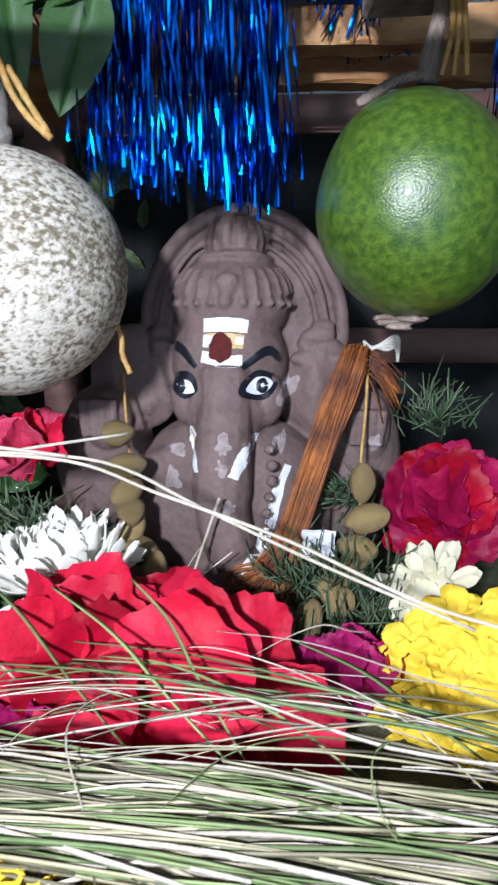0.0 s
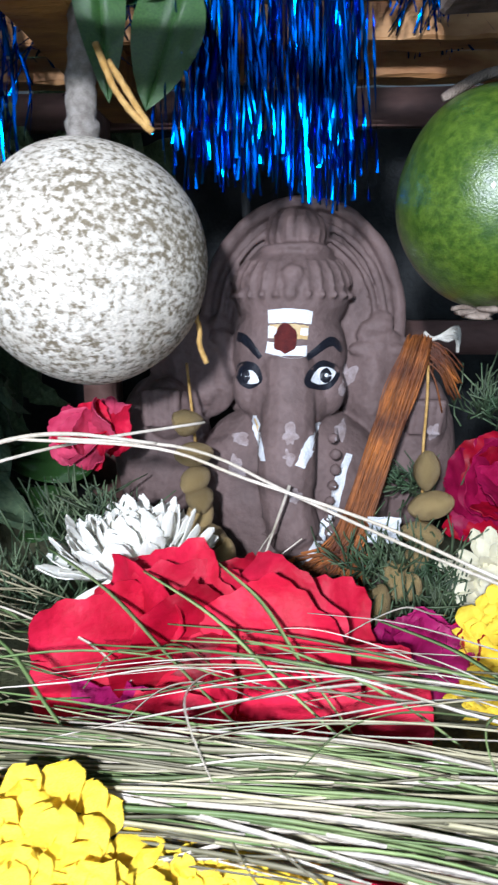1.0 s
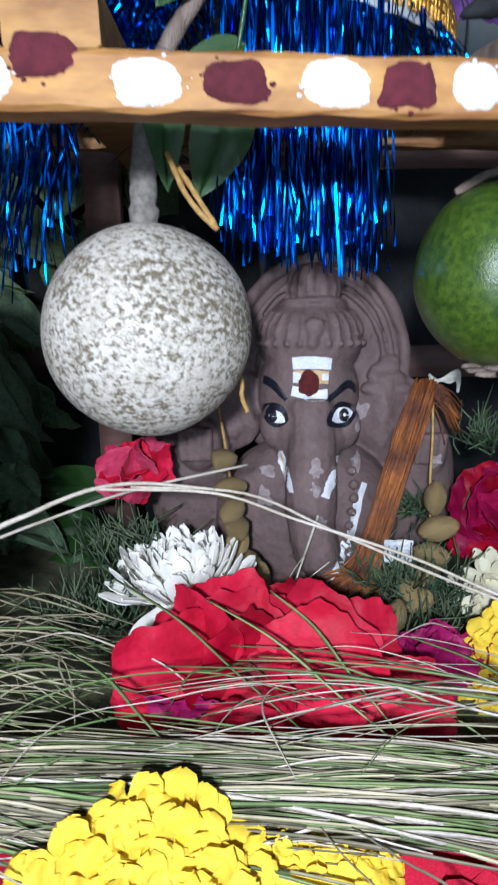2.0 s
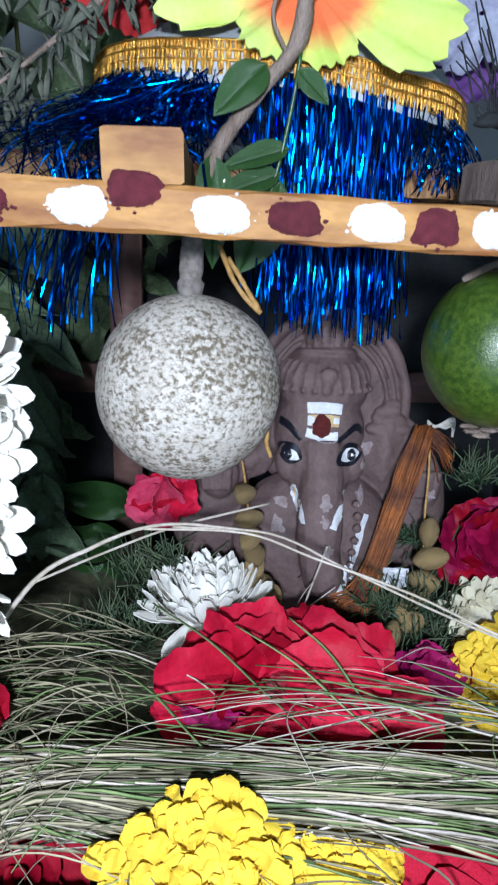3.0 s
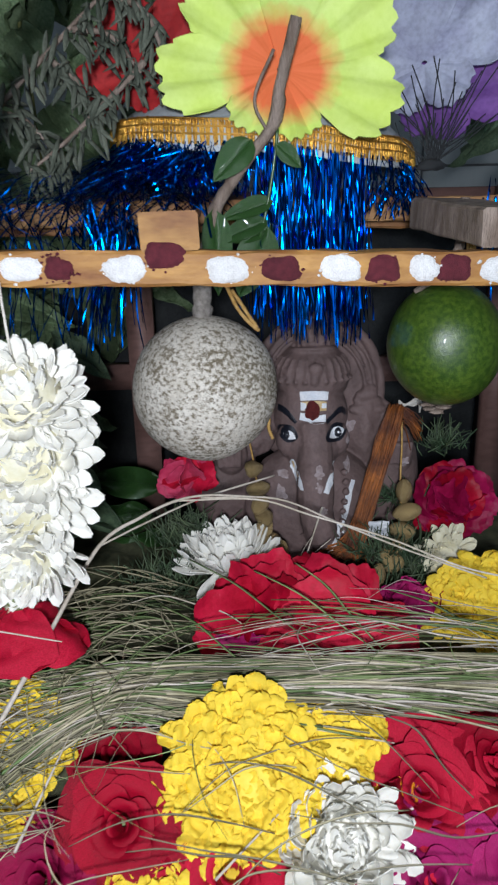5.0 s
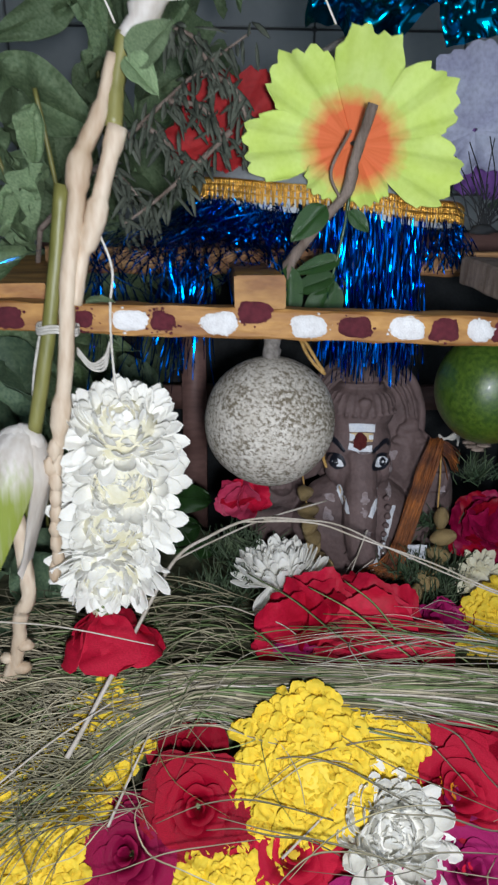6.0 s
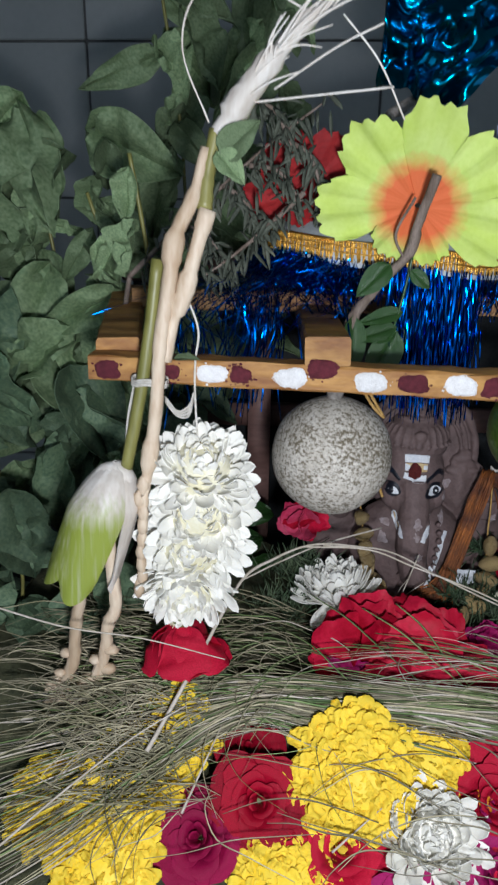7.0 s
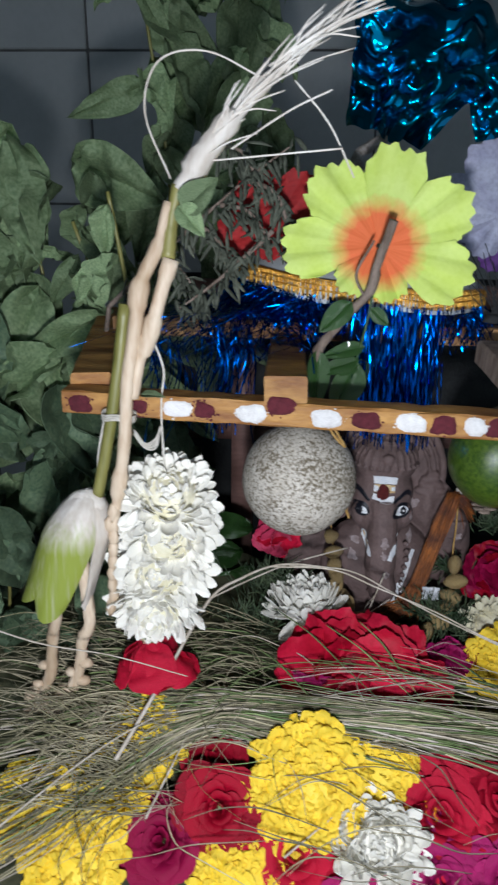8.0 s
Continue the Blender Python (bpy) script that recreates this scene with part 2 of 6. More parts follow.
    mx.inputs[2].default_value = (0.25, 0.3, 0.045, 1)
    l.new(add.outputs[0], mx.inputs[0])
    l.new(src, mx.inputs[1])
    l.new(mx.outputs[0], b.inputs["Base Color"])
    return m, f, h


RIND, BLOOM, HUSK_STRIPED = special_materials()

# ---- building helpers ----
WORLD = {}


def thing(name, loc, label, category, group="", kind="", rot=(0, 0, 0)):
    ob = new(name)
    ob.empty_display_size = 0.02
    ob.matrix_basis = pose(*loc, *rot)
    WORLD[ob] = ob.matrix_basis.copy()
    return tagged(ob, label, category, group, kind)


def mesh_of(name, verts, faces, materials, smooth=True):
    me = bpy.data.meshes.new(name)
    me.from_pydata([tuple(v) for v in verts], [], [tuple(f) for f in faces])
    for m in materials if isinstance(materials, (list, tuple)) else [materials]:
        me.materials.append(m)
    if smooth:
        me.shade_smooth()
        me.set_sharp_from_angle(angle=radians(55))
    return me


def piece(name, me, parent, m=None, label=""):
    """An object on a mesh at the world pose m, under parent."""
    ob = new(name, me)
    m = m or Matrix()
    if parent is not None:
        ob.parent = parent
        ob.matrix_basis = WORLD[parent].inverted() @ m
    else:
        ob.matrix_basis = m
    WORLD[ob] = m.copy()
    return tagged(ob, label)


def part(name, bm, material, parent, label="", smooth=True):
    """Links a bmesh, built in world places, as one mesh under a thing or a part."""
    me = bpy.data.meshes.new(name)
    origin = WORLD[parent] if parent is not None else Matrix()
    bm.transform(origin.inverted())
    bm.to_mesh(me)
    bm.free()
    for x in material if isinstance(material, (list, tuple)) else [material]:
        me.materials.append(x)
    if smooth:
        me.shade_smooth()
    return piece(name, me, parent, origin, label)


def tube(bm, pts, radii, sides=8, wob=0.0, mi=0, flat=1.0):
    """A closed sweep of rings along points."""
    pts = [Vector(p) for p in pts]
    if not isinstance(radii, (list, tuple)):
        radii = [radii] * len(pts)
    rings, prev = [], None
    for i, p in enumerate(pts):
        d = (pts[min(i + 1, len(pts) - 1)] - pts[max(i - 1, 0)]).normalized()
        if prev is None:
            prev = d.orthogonal().normalized()
        side = (prev - d * prev.dot(d)).normalized()
        up = d.cross(side)
        prev = side
        ring = []
        for k in range(sides):
            a = 2 * math.pi * k / sides
            r = radii[i] * (1 + wob * (random.random() - 0.5))
            ring.append(bm.verts.new(p + side * math.cos(a) * r + up * math.sin(a) * r * flat))
        rings.append(ring)
    for a, b in zip(rings, rings[1:]):
        for k in range(sides):
            bm.faces.new((a[k], a[(k + 1) % sides], b[(k + 1) % sides], b[k])).material_index = mi
    bm.faces.new(rings[0][::-1]).material_index = mi
    bm.faces.new(rings[-1]).material_index = mi


def smooth_path(pts, n=6):
    """Points on a Catmull-Rom curve through pts."""
    p = [Vector(x) for x in pts]
    p = [p[0] * 2 - p[1], *p, p[-1] * 2 - p[-2]]
    out = []
    for i in range(1, len(p) - 2):
        for k in range(n):
            t = k / n
            a, b, c, d = p[i - 1 : i + 3]
            out.append(0.5 * (2 * b + (c - a) * t + (2 * a - 5 * b + 4 * c - d) * t * t + (3 * b - a - 3 * c + d) * t**3))
    return out + [p[-2]]


def sheet(f, nu, nv, thick):
    """A closed thin shell over the surface f(u, v), u and v from 0 to 1."""
    g = [[Vector(f(i / nu, j / nv)) for j in range(nv + 1)] for i in range(nu + 1)]
    top, low = [], []
    for i in range(nu + 1):
        for j in range(nv + 1):
            du = g[min(i + 1, nu)][j] - g[max(i - 1, 0)][j]
            dv = g[i][min(j + 1, nv)] - g[i][max(j - 1, 0)]
            no = du.cross(dv)
            no = no.normalized() if no.length > 1e-12 else Vector((0, 0, 1))
            top.append(g[i][j] + no * thick / 2)
            low.append(g[i][j] - no * thick / 2)
    m, w = len(top), nv + 1
    faces = []
    for i in range(nu):
        for j in range(nv):
            a, b, c, d = i * w + j, (i + 1) * w + j, (i + 1) * w + j + 1, i * w + j + 1
            faces += [(a, b, c, d), (m + d, m + c, m + b, m + a)]
    edge = [(i, 0) for i in range(nu)] + [(nu, j) for j in range(nv)] + [(i, nv) for i in range(nu, 0, -1)] + [(0, j) for j in range(nv, 0, -1)]
    ids = [i * w + j for i, j in edge]
    for a, b in zip(ids, ids[1:] + ids[:1]):
        faces.append((b, a, m + a, m + b))
    return top + low, faces


def facing(center, normal, spin=0.0):
    """A pose whose z axis points along normal."""
    q = Vector(normal).to_track_quat("Z", "Y").to_matrix().to_4x4()
    return Matrix.Translation(center) @ q @ Matrix.Rotation(spin, 4, "Z")


def rod_box(bm, c0, c1, w, h, bev=0.0012, segs=14, rough=0.0006):
    """A slightly uneven squared bar from c0 to c1, w across and h high, with worn corners."""
    c0, c1 = Vector(c0), Vector(c1)
    d = (c1 - c0).normalized()
    side = d.cross(Vector((0, 0, 1))).normalized()
    up = side.cross(d)
    prof = [(w / 2, h / 2 - bev), (w / 2 - bev, h / 2), (-w / 2 + bev, h / 2), (-w / 2, h / 2 - bev), (-w / 2, -h / 2 + bev), (-w / 2 + bev, -h / 2), (w / 2 - bev, -h / 2), (w / 2, -h / 2 + bev)]
    rings = []
    for i in range(segs + 1):
        p = c0.lerp(c1, i / segs)
        rings.append([bm.verts.new(p + side * (a + random.uniform(-rough, rough)) + up * (b + random.uniform(-rough, rough))) for a, b in prof])
    for a, b in zip(rings, rings[1:]):
        for k in range(8):
            bm.faces.new((a[k], b[k], b[(k + 1) % 8], a[(k + 1) % 8]))
    bm.faces.new(rings[0])
    bm.faces.new(rings[-1][::-1])


def box(bm, x0, x1, y0, y1, z0, z1, bev=0.0):
    v = bmesh.ops.create_cube(bm, size=1)["verts"]
    for p in v:
        p.co = Vector((x0 + (p.co.x + 0.5) * (x1 - x0), y0 + (p.co.y + 0.5) * (y1 - y0), z0 + (p.co.z + 0.5) * (z1 - z0)))
    if bev:
        bmesh.ops.bevel(bm, geom=list({e for p in v for e in p.link_edges}), offset=bev, segments=2, affect="EDGES")


def blob(bm, center, r, squash=(1, 1, 1), lump=0.15, sub=2, freq=1.5, m=None):
    vs = bmesh.ops.create_icosphere(bm, subdivisions=sub, radius=1)["verts"]
    off = Vector((random.random() * 50, random.random() * 50, random.random() * 50))
    for p in vs:
        k = 1 + lump * noise.noise(p.co * freq + off)
        p.co = Vector((p.co.x * squash[0], p.co.y * squash[1], p.co.z * squash[2])) * r * k
        if m is not None:
            p.co = m @ p.co
        p.co += Vector(center)
    return vs

# ---- the room ----


def plane_box(name, x0, x1, y0, y1, z0, z1, material, label):
    bm = bmesh.new()
    box(bm, x0, x1, y0, y1, z0, z1)
    ob = part(name, bm, material, None, smooth=False)
    return tagged(ob, label, "wall" if "wall" in name else name, kind="structure")


plane_box("floor", -1.7, 1.7, -1.7, 1.4, -0.85, -0.75, FLOORSTONE, "dim grey stone floor of the room")
plane_box("ceiling", -1.7, 1.7, -1.7, 1.4, 1.9, 2.0, PLASTER, "plain dim plastered ceiling")
wall_north = plane_box("wall_north", -1.7, 1.7, 1.275, 1.4, -0.75, 1.9, GROUT, "wall of square grey tiles with dark joints")
# Unseen doorway, opened so the world's bluish fill reaches the altar.
plane_box("wall_south", -1.7, -1.0, -1.7, -1.6, -0.75, 1.9, PLASTER, "plain plastered wall beside an added opening that lets in fill light")
plane_box("wall_south_east", 1.0, 1.7, -1.7, -1.6, -0.75, 1.9, PLASTER, "plain plastered wall beside an added opening that lets in fill light")
plane_box("wall_lintel", -1.0, 1.0, -1.7, -1.6, 1.5, 1.9, PLASTER, "plain plastered lintel over an added opening that lets in fill light")
plane_box("wall_west", -1.7, -1.6, -1.6, 1.275, -0.75, 1.9, PLASTER, "plain dim plastered side wall")
plane_box("wall_east", 1.6, 1.7, -1.6, 1.275, -0.75, 1.9, PLASTER, "plain dim plastered side wall")

# ---- the altar table and the bed on it ----


def bed_z(x, y):
    s = min(1, max(0, (y - 0.09) / 0.12))
    s = s * s * (3 - 2 * s)
    return -0.03 + 0.045 * s


def table():
    t = thing("altar_table", (-0.05, 0.3, -0.75), "low wooden altar table under a dark cloth", "table")
    bm = bmesh.new()
    box(bm, -0.62, 0.5, 0.0, 0.72, -0.07, -0.046, 0.004)
    part("tabletop", bm, ROSEWOOD, t)
    for x in (-0.57, 0.45):
        for y in (0.05, 0.67):
            bm = bmesh.new()
            box(bm, x - 0.025, x + 0.025, y - 0.025, y + 0.025, -0.75, -0.07, 0.004)
            part("leg", bm, ROSEWOOD, t)


table()


def altar_cloth():
    c = lambda u, v: (-0.64 + 1.16 * u, 0.74 * v - 0.01, -0.043 + 0.0015 * noise.noise((u * 14, v * 12, 0)))
    v, f = sheet(c, 60, 40, 0.003)
    ob = piece("altar_cloth", mesh_of("altar_cloth", v, f, DARKCLOTH_SHADE), None)
    tagged(ob, "dark crumpled cloth spread over the altar table", "cloth")


altar_cloth()


def litter():
    f = lambda u, v: (-0.36 + 0.62 * u, 0.02 + 0.4 * v, bed_z(-0.36 + 0.62 * u, 0.02 + 0.4 * v) + 0.006 * noise.noise((u * 30, v * 20, 3)) - (0.012 if min(u, v, 1 - u, 1 - v) < 0.02 else 0))
    v, fc = sheet(f, 90, 60, 0.012)
    ob = piece("leaf_litter", mesh_of("leaf_litter", v, fc, MOULD), None)
    tagged(ob, "dark bed of crushed leaves and stems under the flowers", "leaf litter", kind="stuff")


litter()

# ---- the painted hanging frame ----


def lattice():
    t = thing("hanging_frame", (-0.03, 0.165, 0.25), "turmeric-yellow wooden hanging frame daubed with red and white dots", "wooden frame")
    bm = bmesh.new()
    rod_box(bm, (-0.2375, 0.186, 0.2591), (0.24, 0.186, 0.2477), 0.018, 0.0155, segs=40)
    front = part("front_bar", bm, TURMERIC, t, smooth=False)
    bm = bmesh.new()
    rod_box(bm, (-0.2235, 0.1953, 0.2655), (-0.27, 0.42, 0.2725), 0.027, 0.0165)
    part("side_bar", bm, TURMERIC, t, smooth=False)
    bm = bmesh.new()
    rod_box(bm, (-0.096, 0.178, 0.2721), (-0.103, 0.42, 0.2685), 0.0262, 0.0168)
    part("cross_bar", bm, TURMERIC, t, smooth=False)
    bm = bmesh.new()
    rod_box(bm, (0.06, 0.178, 0.2702), (0.056, 0.285, 0.277), 0.028, 0.0175, segs=5, rough=0.0006)
    part("cross_bar", bm, BARK, t, "weathered grey-brown bar", smooth=False)
    bm = bmesh.new()
    rod_box(bm, (-0.245, 0.335, 0.281), (0.24, 0.335, 0.279), 0.018, 0.015, segs=40)
    part("back_bar", bm, OLDWOOD, t, smooth=False)
    bm = bmesh.new()
    rod_box(bm, (-0.25, 0.37, 0.2735), (0.24, 0.37, 0.2725), 0.016, 0.012, segs=40)
    part("back_bar", bm, OLDWOOD, t, smooth=False)

    def daub(x, z, w, h, material, name, y=0.1767, specks=5):
        bm = bmesh.new()
        nr, ns = 5, 40
        off = random.random() * 90
        rows = []
        for i in range(1, nr + 1):
            ring = []
            for k in range(ns):
                a = 2 * math.pi * k / ns
                e = 1 + 0.26 * noise.noise((math.cos(a) * 1.2 + off, math.sin(a) * 1.2, off)) + 0.1 * noise.noise((math.cos(a) * 4 + off, math.sin(a) * 4, off)) + random.uniform(-0.035, 0.035)
                e *= 1 / max(abs(math.cos(a)) ** 3 + abs(math.sin(a)) ** 3, 0.2) ** (1 / 3)
                r = i / nr * e
                ring.append(bm.verts.new((x + w * r * math.cos(a), y - 0.0011 * (1 - (i / nr) ** 3) - 0.0003 * random.random() + (0.0008 if i == nr else 0), z + h * min(r, 1.25) * math.sin(a))))
            rows.append(ring)
        c = bm.verts.new((x, y - 0.0012, z))
        for k in range(ns):
            bm.faces.new((c, rows[0][(k + 1) % ns], rows[0][k]))
            for a, b in zip(rows, rows[1:]):
                bm.faces.new((a[k], a[(k + 1) % ns], b[(k + 1) % ns], b[k]))
        for _ in range(specks):
            a, q = random.uniform(0, 6.28), random.uniform(1.0, 1.2 if specks < 9 else 1.7)
            blob(bm, (x + w * q * math.cos(a), y, z + min(h * q, 0.0068) * math.sin(a)), random.uniform(0.0003, 0.0009), (1.3, 0.5, 1), 0.4, 1)
        part(name, bm, material, front)

    for x, w in ((-0.2262, 0.0078), (-0.188, 0.006), (-0.147, 0.0065), (-0.099, 0.0092), (-0.0462, 0.0092), (0.001, 0.0085), (0.0345, 0.0085), (0.075, 0.009), (0.118, 0.008), (0.16, 0.008), (0.2, 0.008)):
        daub(x, 0.2585 - 0.024 * (x + 0.213) + (0.0055 if x == -0.099 else 0), w, 0.0062 if w > 0.007 else 0.0048, DAUB, "red_dot", specks=5 if w > 0.007 else 26)
    for x, w in ((-0.164, 0.0088), (-0.117, 0.0098), (-0.07, 0.01), (-0.0185, 0.0095), (0.0205, 0.007), (0.055, 0.009), (0.096, 0.009), (0.139, 0.009), (0.181, 0.009)):
        daub(x, 0.2585 - 0.024 * (x + 0.213), w, 0.006, RICE, "white_dot")
    # cords by which it hangs
    for x, y in ((0.215, 0.186), (0.22, 0.335)):
        bm = bmesh.new()
        tube(bm, smooth_path([(x, y, 0.24 if y < 0.2 else 0.28), (x + 0.004, y + 0.01, 0.6), (x + 0.01, y + 0.05, 1.895)]), 0.0011, 6)
        part("hanging_cord", bm, TWINE, t)


lattice()

# ---- fruits ----


def wood_apple():
    c = Vector((-0.0852, 0.258, 0.1797))
    t = thing("wood_apple", c, "round pale wood apple with grey speckled rind hanging by its stem", "fruit")
    bm = bmesh.new()
    blob(bm, c, 0.0438, (1, 1, 1.0), 0.03, 5, 1.2)
    part("rind", bm, RIND, t)
    bm = bmesh.new()
    tube(bm, smooth_path([(-0.0852, 0.258, 0.217), (-0.0852, 0.258, 0.226), (-0.0846, 0.257, 0.238), (-0.083, 0.257, 0.252), (-0.082, 0.257, 0.264)]), [0.0075] * 3 + [0.006] * 5 + [0.0052] * 17, 14, 0.22)
    part("stem", bm, GREYSTEM, t)
    bm = bmesh.new()
    tube(bm, smooth_path([(-0.082, 0.257, 0.26), (-0.074, 0.255, 0.284), (-0.056, 0.252, 0.308), (-0.043, 0.25, 0.3235), (-0.0395, 0.246, 0.342), (-0.032, 0.24, 0.37)]), [0.0042] * 6 + [0.0034] * 6 + [0.0031] * 6 + [0.0038] * 5 + [0.0031] * 8, 10, 0.18)
    tube(bm, smooth_path([(-0.046, 0.25, 0.319), (-0.053, 0.248, 0.335), (-0.043, 0.245, 0.357)]), 0.0009, 6)
    part("twig", bm, BARK, t)
    bm = bmesh.new()
    tube(bm, smooth_path([(-0.041, 0.25, 0.321), (-0.043, 0.251, 0.304), (-0.047, 0.252, 0.282), (-0.051, 0.253, 0.266)]), 0.0009, 6)
    part("leaf_stalk", bm, LEAF, t)
    return t


apple = wood_apple()


def leaf_mesh(name, material, length, width, fold=0.25, droop=0.3, wave=0.05, tip=1.0, n=10):
    """A pointed leaf along +y from its stalk at the origin, folded along a raised midrib."""
    s = random.random() * 40

    def f(u, v):
        w = width * 0.5 * (math.sin(math.pi * min(1, v ** 0.8)) ** 0.75) * (1 - 0.35 * v * tip) + 0.0002
        a = (u - 0.5) * 2
        bend = droop * v * v * length
        rib = 0.06 * width * math.exp(-((a / 0.1) ** 2))
        return (a * w, v * length * (1 - 0.1 * droop * v), abs(a) * w * fold - bend + wave * width * noise.noise((a * 1.5 + s, v * 5, s)) - rib)

    v, fc = sheet(f, 10, n, max(0.0003, 0.012 * width))
    return mesh_of(name, v, fc, material)


GLOSSY = [leaf_mesh("leaf_blade", LEAF, 1, 0.42, 0.3, 0.2, 0.05) for _ in range(3)]
ROUNDLEAF = [leaf_mesh("leaf_blade", LEAF, 1, 0.58, 0.15, 0.25, 0.05, 0.3) for _ in range(2)]


def aim(base, tip, up=(0, -1, 0.2), scale=None):
    """A pose that lays a unit leaf from base to tip with its upper side towards up."""
    base, tip = Vector(base), Vector(tip)
    y = (tip - base).normalized()
    z = (Vector(up) - y * Vector(up).dot(y)).normalized()
    x = y.cross(z)
    s = scale or (tip - base).length
    m = Matrix((x, y, z)).transposed().to_4x4()
    return Matrix.Translation(base) @ m @ Matrix.Diagonal((s, s, s, 1))


def apple_leaves():
    L = [
        ((-0.058, 0.246, 0.312), (-0.079, 0.235, 0.294), 1), ((-0.046, 0.24, 0.309), (-0.032, 0.238, 0.298), 1),
        ((-0.047, 0.249, 0.281), (-0.078, 0.246, 0.274), 0), ((-0.05, 0.249, 0.271), (-0.082, 0.247, 0.261), 0),
        ((-0.08, 0.249, 0.278), (-0.0765, 0.246, 0.23), 0), ((-0.05, 0.252, 0.268), (-0.066, 0.248, 0.228), 1),
        ((-0.052, 0.25, 0.264), (-0.076, 0.252, 0.262), 0), ((-0.049, 0.26, 0.27), (-0.043, 0.262, 0.245), 1),
    ]
    for a, b, kind in L:
        me = random.choice(ROUNDLEAF if kind else GLOSSY)
        piece("leaf", me, apple, aim(Vector(a) + Vector((0.0035, 0.003, 0.004)), Vector(b) + Vector((0.0035, 0.003, 0.004)), (random.uniform(-0.4, 0.4), -1, 0.35)), "glossy dark green leaf")


apple_leaves()


def green_fruit():
    c = Vector((0.0605, 0.2605, 0.2015))
    t = thing("green_fruit", c, "glossy green guava hanging from a short stem", "fruit")
    bm = bmesh.new()
    blob(bm, c, 0.0347, (0.99, 0.99, 1.08), 0.03, 5, 1.1)
    part("rind", bm, GREENFRUIT, t)
    bm = bmesh.new()
    tube(bm, smooth_path([(0.062, 0.2605, 0.24), (0.0632, 0.26, 0.252), (0.0655, 0.26, 0.2635), (0.066, 0.26, 0.285)]), [0.0036] * 6 + [0.0028] * 13, 10, 0.2)
    tube(bm, smooth_path([(0.062, 0.259, 0.2425), (0.051, 0.257, 0.24), (0.039, 0.257, 0.2335)]), [0.0018] * 12 + [0.0012], 8, 0.2)
    part("stem", bm, BARK, t)
    for k in range(7):
        a = k * 0.9
        bm = bmesh.new()
        blob(bm, (c.x - 0.004 + 0.005 * math.cos(a), c.y - 0.004 + 0.005 * math.sin(a), 0.164 - 0.0012 * (k % 3)), 0.0042, (1.1, 0.7, 0.35), 0.5, 2, 2)
        part("sepal", bm, BARK, t, "dry brown sepal")
    bm = bmesh.new()
    for dx in (-0.002, 0.0, 0.002):
        tube(bm, smooth_path([(0.068 + dx, 0.254, 0.27), (0.0695 + dx, 0.253, 0.255), (0.069 + 2 * dx, 0.253, 0.2405)]), 0.0009, 6, 0.3)
    part("tie", bm, TWINE, t)


green_fruit()


def twine_bits():
    for k, pts in enumerate(([(-0.072, 0.232, 0.245), (-0.066, 0.228, 0.232), (-0.06, 0.226, 0.224), (-0.054, 0.226, 0.2185)], [(-0.068, 0.232, 0.24), (-0.062, 0.228, 0.231), (-0.055, 0.226, 0.22)])):
        bm = bmesh.new()
        tube(bm, smooth_path(pts), 0.0011, 6, 0.4)
        part("tie", bm, TWINE, apple, "yellow cotton tie")
    bm = bmesh.new()
    tube(bm, smooth_path([(-0.049, 0.266, 0.166), (-0.0465, 0.267, 0.156), (-0.0465, 0.268, 0.149), (-0.044, 0.269, 0.142)]), 0.0011, 6, 0.4)
    part("tie", bm, TWINE, apple, "yellow cotton tie")


twine_bits()

# ---- the clay idol ----


